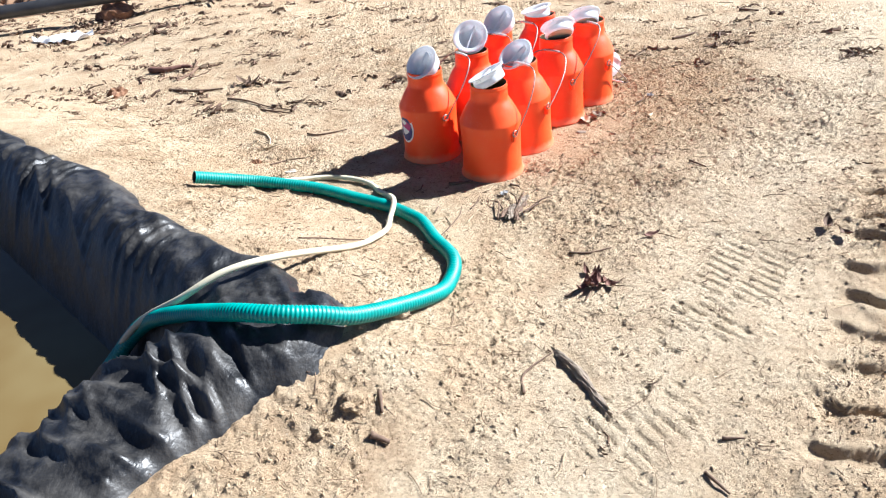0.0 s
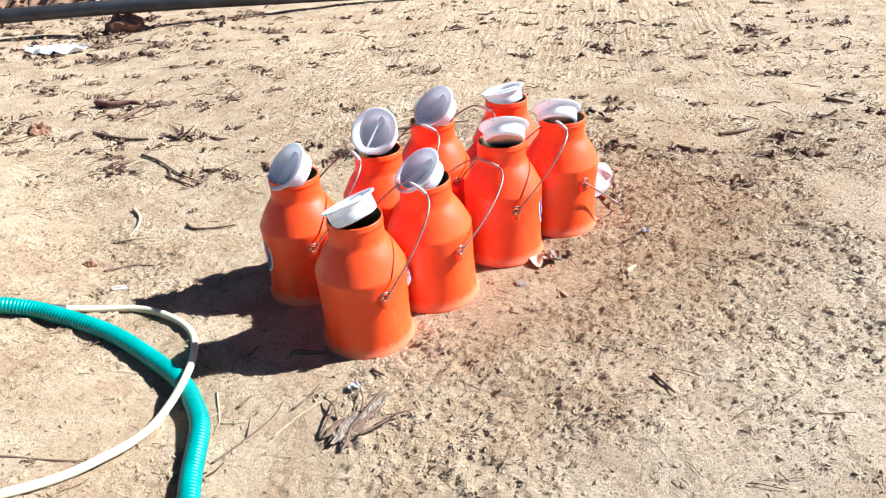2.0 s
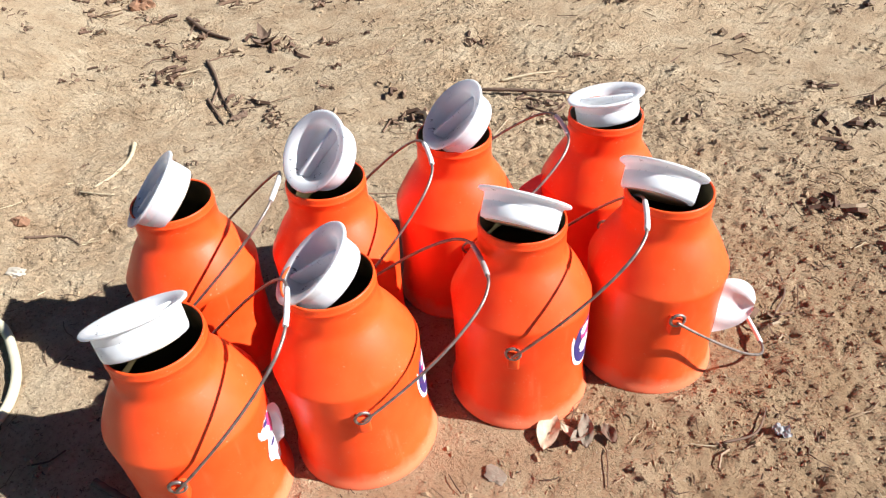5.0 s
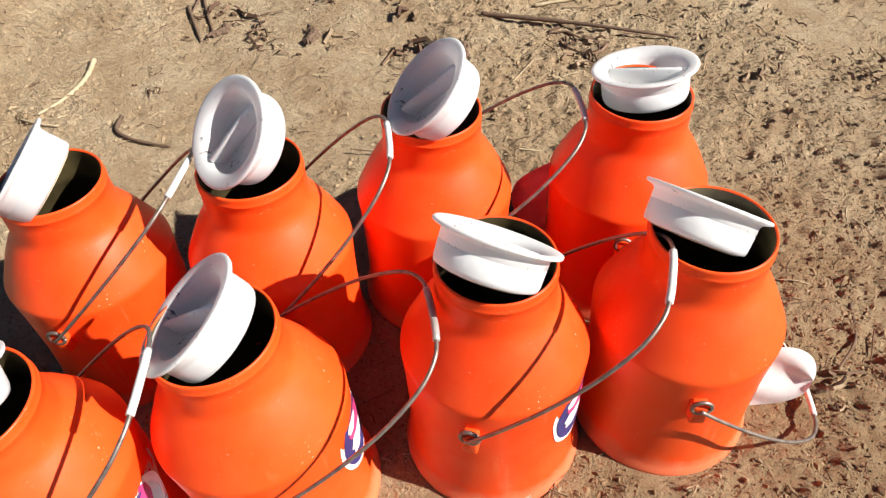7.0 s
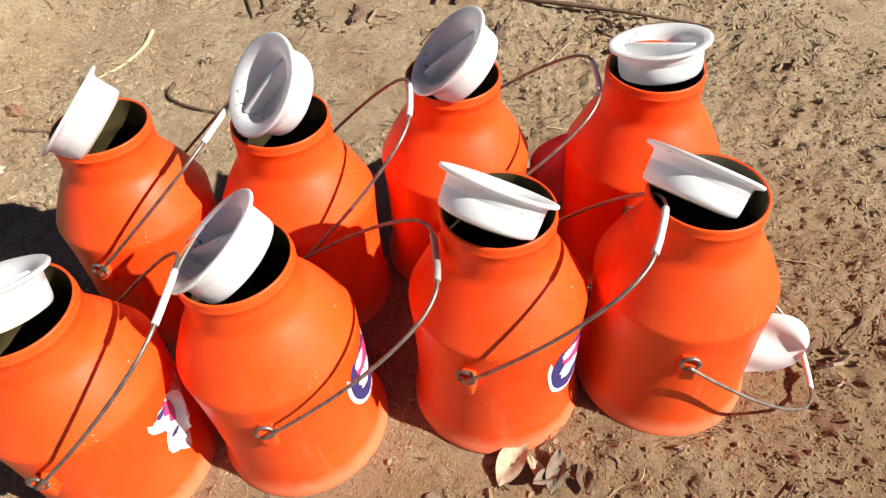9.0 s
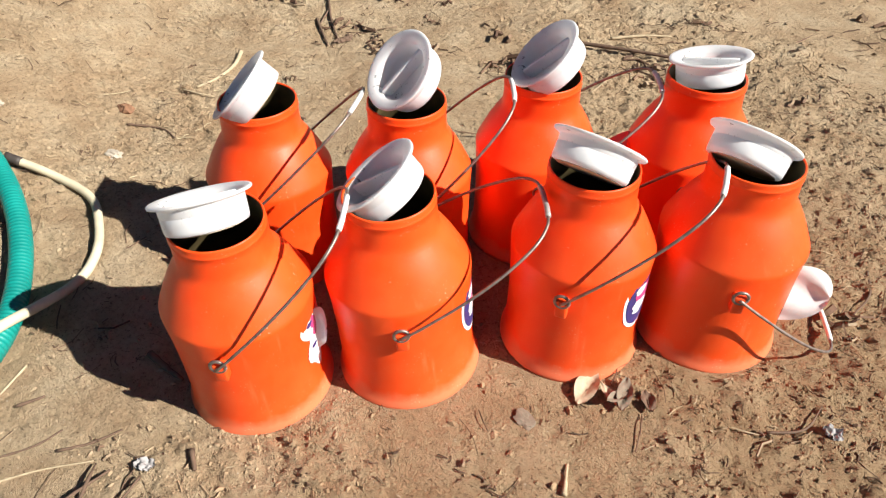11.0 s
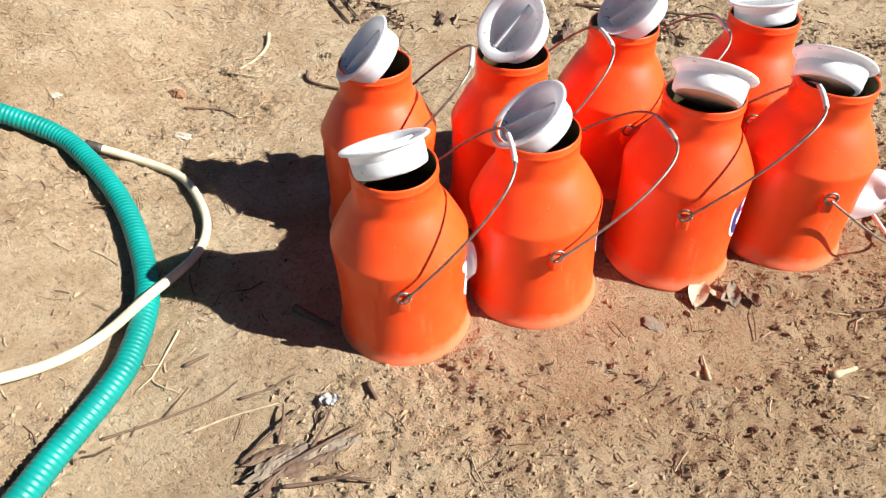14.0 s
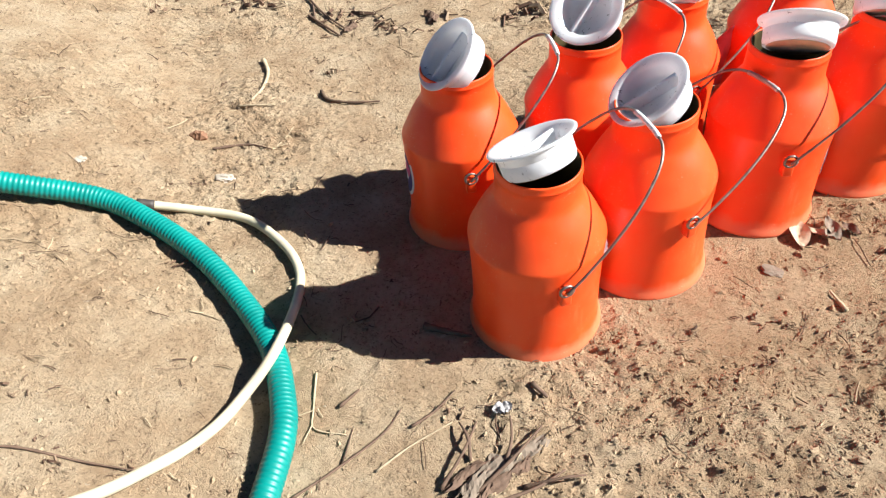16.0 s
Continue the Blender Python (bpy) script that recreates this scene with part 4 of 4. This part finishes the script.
gnarl = (0.391, 2.927)
bark(gnarl[0], gnarl[1], 0.232, 0.060, 66, BARK, "gnarled grey root piece on rough soil")
bark(gnarl[0] + 0.035, gnarl[1] - 0.015, 0.177, 0.036, 76, STICK, "torn dark bark strip beside the root piece")
bark(gnarl[0] - 0.030, gnarl[1] + 0.020, 0.155, 0.030, 58, STICK, "torn dark bark strip beside the root piece")
for ox, oy, turn, n in ((0.02, 0.03, 70, 0.20), (-0.05, 0.01, 88, 0.17), (0.07, 0.02, 52, 0.16), (0.05, 0.10, 106, 0.12), (0.10, 0.08, 31, 0.13), (-0.02, 0.09, 131, 0.10)):
    way = Vector((math.cos(radians(turn)), math.sin(radians(turn)))) * n
    start = Vector(gnarl) + Vector((ox, oy))
    stick("stick", [(start.x, start.y), (start.x + way.x * 0.5 + 0.01, start.y + way.y * 0.5, 0.016), (start.x + way.x, start.y + way.y, 0.006)], 0.0045, STICK, "broken dark root end in rough soil")
bark(0.48, 1.96, 0.33, 0.035, -65, BARK, "grey bark strip with a twig on the soil")
bark(-0.16, 5.06, 0.14, 0.05, -60, STICK, "dark bark bit beyond the cans")
bark(-0.66, 4.86, 0.10, 0.05, -40, STICK, "dark bark bit beyond the cans")
bark(-0.95, 4.72, 0.08, 0.04, -70, STICK, "dark bark bit beyond the cans")
leaf(0.875, 3.985, 0.105, 0.050, -72, 0.35, LEAF, "pale dry leaf at the foot of a milk can", 0.012, 8)
leaf(0.905, 3.965, 0.085, 0.022, -20, 0.3, LEAF, "narrow curled pale leaf beside the cans", 0.010)
leaf(0.945, 4.005, 0.085, 0.034, -62, 0.4, BARK, "torn grey-brown leaf beside the cans", 0.012, 10)
leaf(0.965, 3.985, 0.070, 0.026, -100, 0.4, BARK, "torn grey-brown leaf beside the cans", 0.010, -8)
leaf(0.985, 4.015, 0.060, 0.030, -40, 0.5, STICK, "dark crumpled dry leaf beside the cans", 0.008)
for lx, ly, turn, size in ((0.66, 2.37, 35, 0.06), (0.70, 2.40, -70, 0.07), (0.67, 2.42, 100, 0.05), (0.65, 2.36, 230, 0.06), (0.69, 2.38, -110, 0.07), (0.71, 2.37, -40, 0.08), (0.66, 2.40, -95, 0.07), (0.68, 2.39, 70, 0.05), (0.69, 2.41, 60, 0.045)):
    leaf(lx, ly, size, size * 0.45, turn, 2.2, DARKLEAF, "dark curled dead leaf in a small heap", 0.006 + size * 0.08, 12)
stick("stick", [(0.56, 2.30), (0.66, 2.36), (0.80, 2.33)], 0.004, STICK, "thin twig among dead leaves")
stick("stick", [(0.63, 2.25), (0.68, 2.36), (0.70, 2.46)], 0.003, STICK, "thin twig among dead leaves")
leaf(1.63, 2.55, 0.08, 0.035, 70, 1.2, STICK, "dark dead leaf in the tyre print", 0.012)
leaf(1.66, 2.53, 0.07, 0.03, -60, 1.2, STICK, "dark dead leaf in the tyre print", 0.012)
leaf(0.94, 2.68, 0.07, 0.028, 10, 0.8, DARKLEAF, "dark dead leaf on the soil", 0.006)
leaf(-1.42, 5.22, 0.15, 0.05, 30, 1.1, STICK, "dark dead leaf tuft on the soil", 0.012)
leaf(-1.36, 5.26, 0.14, 0.05, 150, 1.1, STICK, "dark dead leaf tuft on the soil", 0.012)
leaf(-1.38, 5.20, 0.12, 0.04, 90, 1.1, STICK, "dark dead leaf tuft on the soil", 0.012)
lump("stone", -0.74, 3.61, 0.034, 0.022, 0.012, STONE, "pale flat stone beside the shadow", "stone", 1, 20)
lump("stone", -1.12, 3.42, 0.026, 0.018, 0.008, STONE, "pale flat stone on the sandy soil", "stone", 2)
lump("stone", 0.85, 3.78, 0.024, 0.019, 0.005, BARK, "tan flat pebble before the cans", "stone", 3)
lump("clod", -0.97, 3.76, 0.028, 0.024, 0.026, REDSOIL, "dark lump of earth on the sand", "clod", 4)
lump("clod", -2.40, 5.31, 0.07, 0.06, 0.06, REDSOIL, "dark lump of red earth", "clod", 5)
lump("clod", -3.60, 8.20, 0.20, 0.15, 0.15, REDSOIL, "lump of red earth under the pipe", "clod", 6)
lump("clod", -0.05, 2.05, 0.045, 0.04, 0.03, SOIL, "lump of sandy soil beside the sheet", "clod", 7)
lump("clod", -0.02, 2.12, 0.035, 0.03, 0.025, SOIL, "lump of sandy soil beside the sheet", "clod", 8)
lump("clod", -0.16, 1.66, 0.04, 0.035, 0.03, SOIL, "lump of sandy soil beside the sheet", "clod", 9)
lump("clod", -0.24, 1.58, 0.035, 0.03, 0.025, SOIL, "lump of sandy soil beside the sheet", "clod", 10)
scrap("plastic_scrap", -3.85, 7.42, 0.30, 0.13, 0.06, CLOTH, "crumpled white plastic scrap near the pipe", 10, 1)
scrap("paper_scrap", 1.315, 4.19, 0.020, 0.016, 0.014, SCRAP, "small crumpled grey paper scrap", 0, 2)
scrap("paper_scrap", 0.385, 3.155, 0.022, 0.016, 0.014, SCRAP, "small crumpled grey paper scrap", 40, 3)
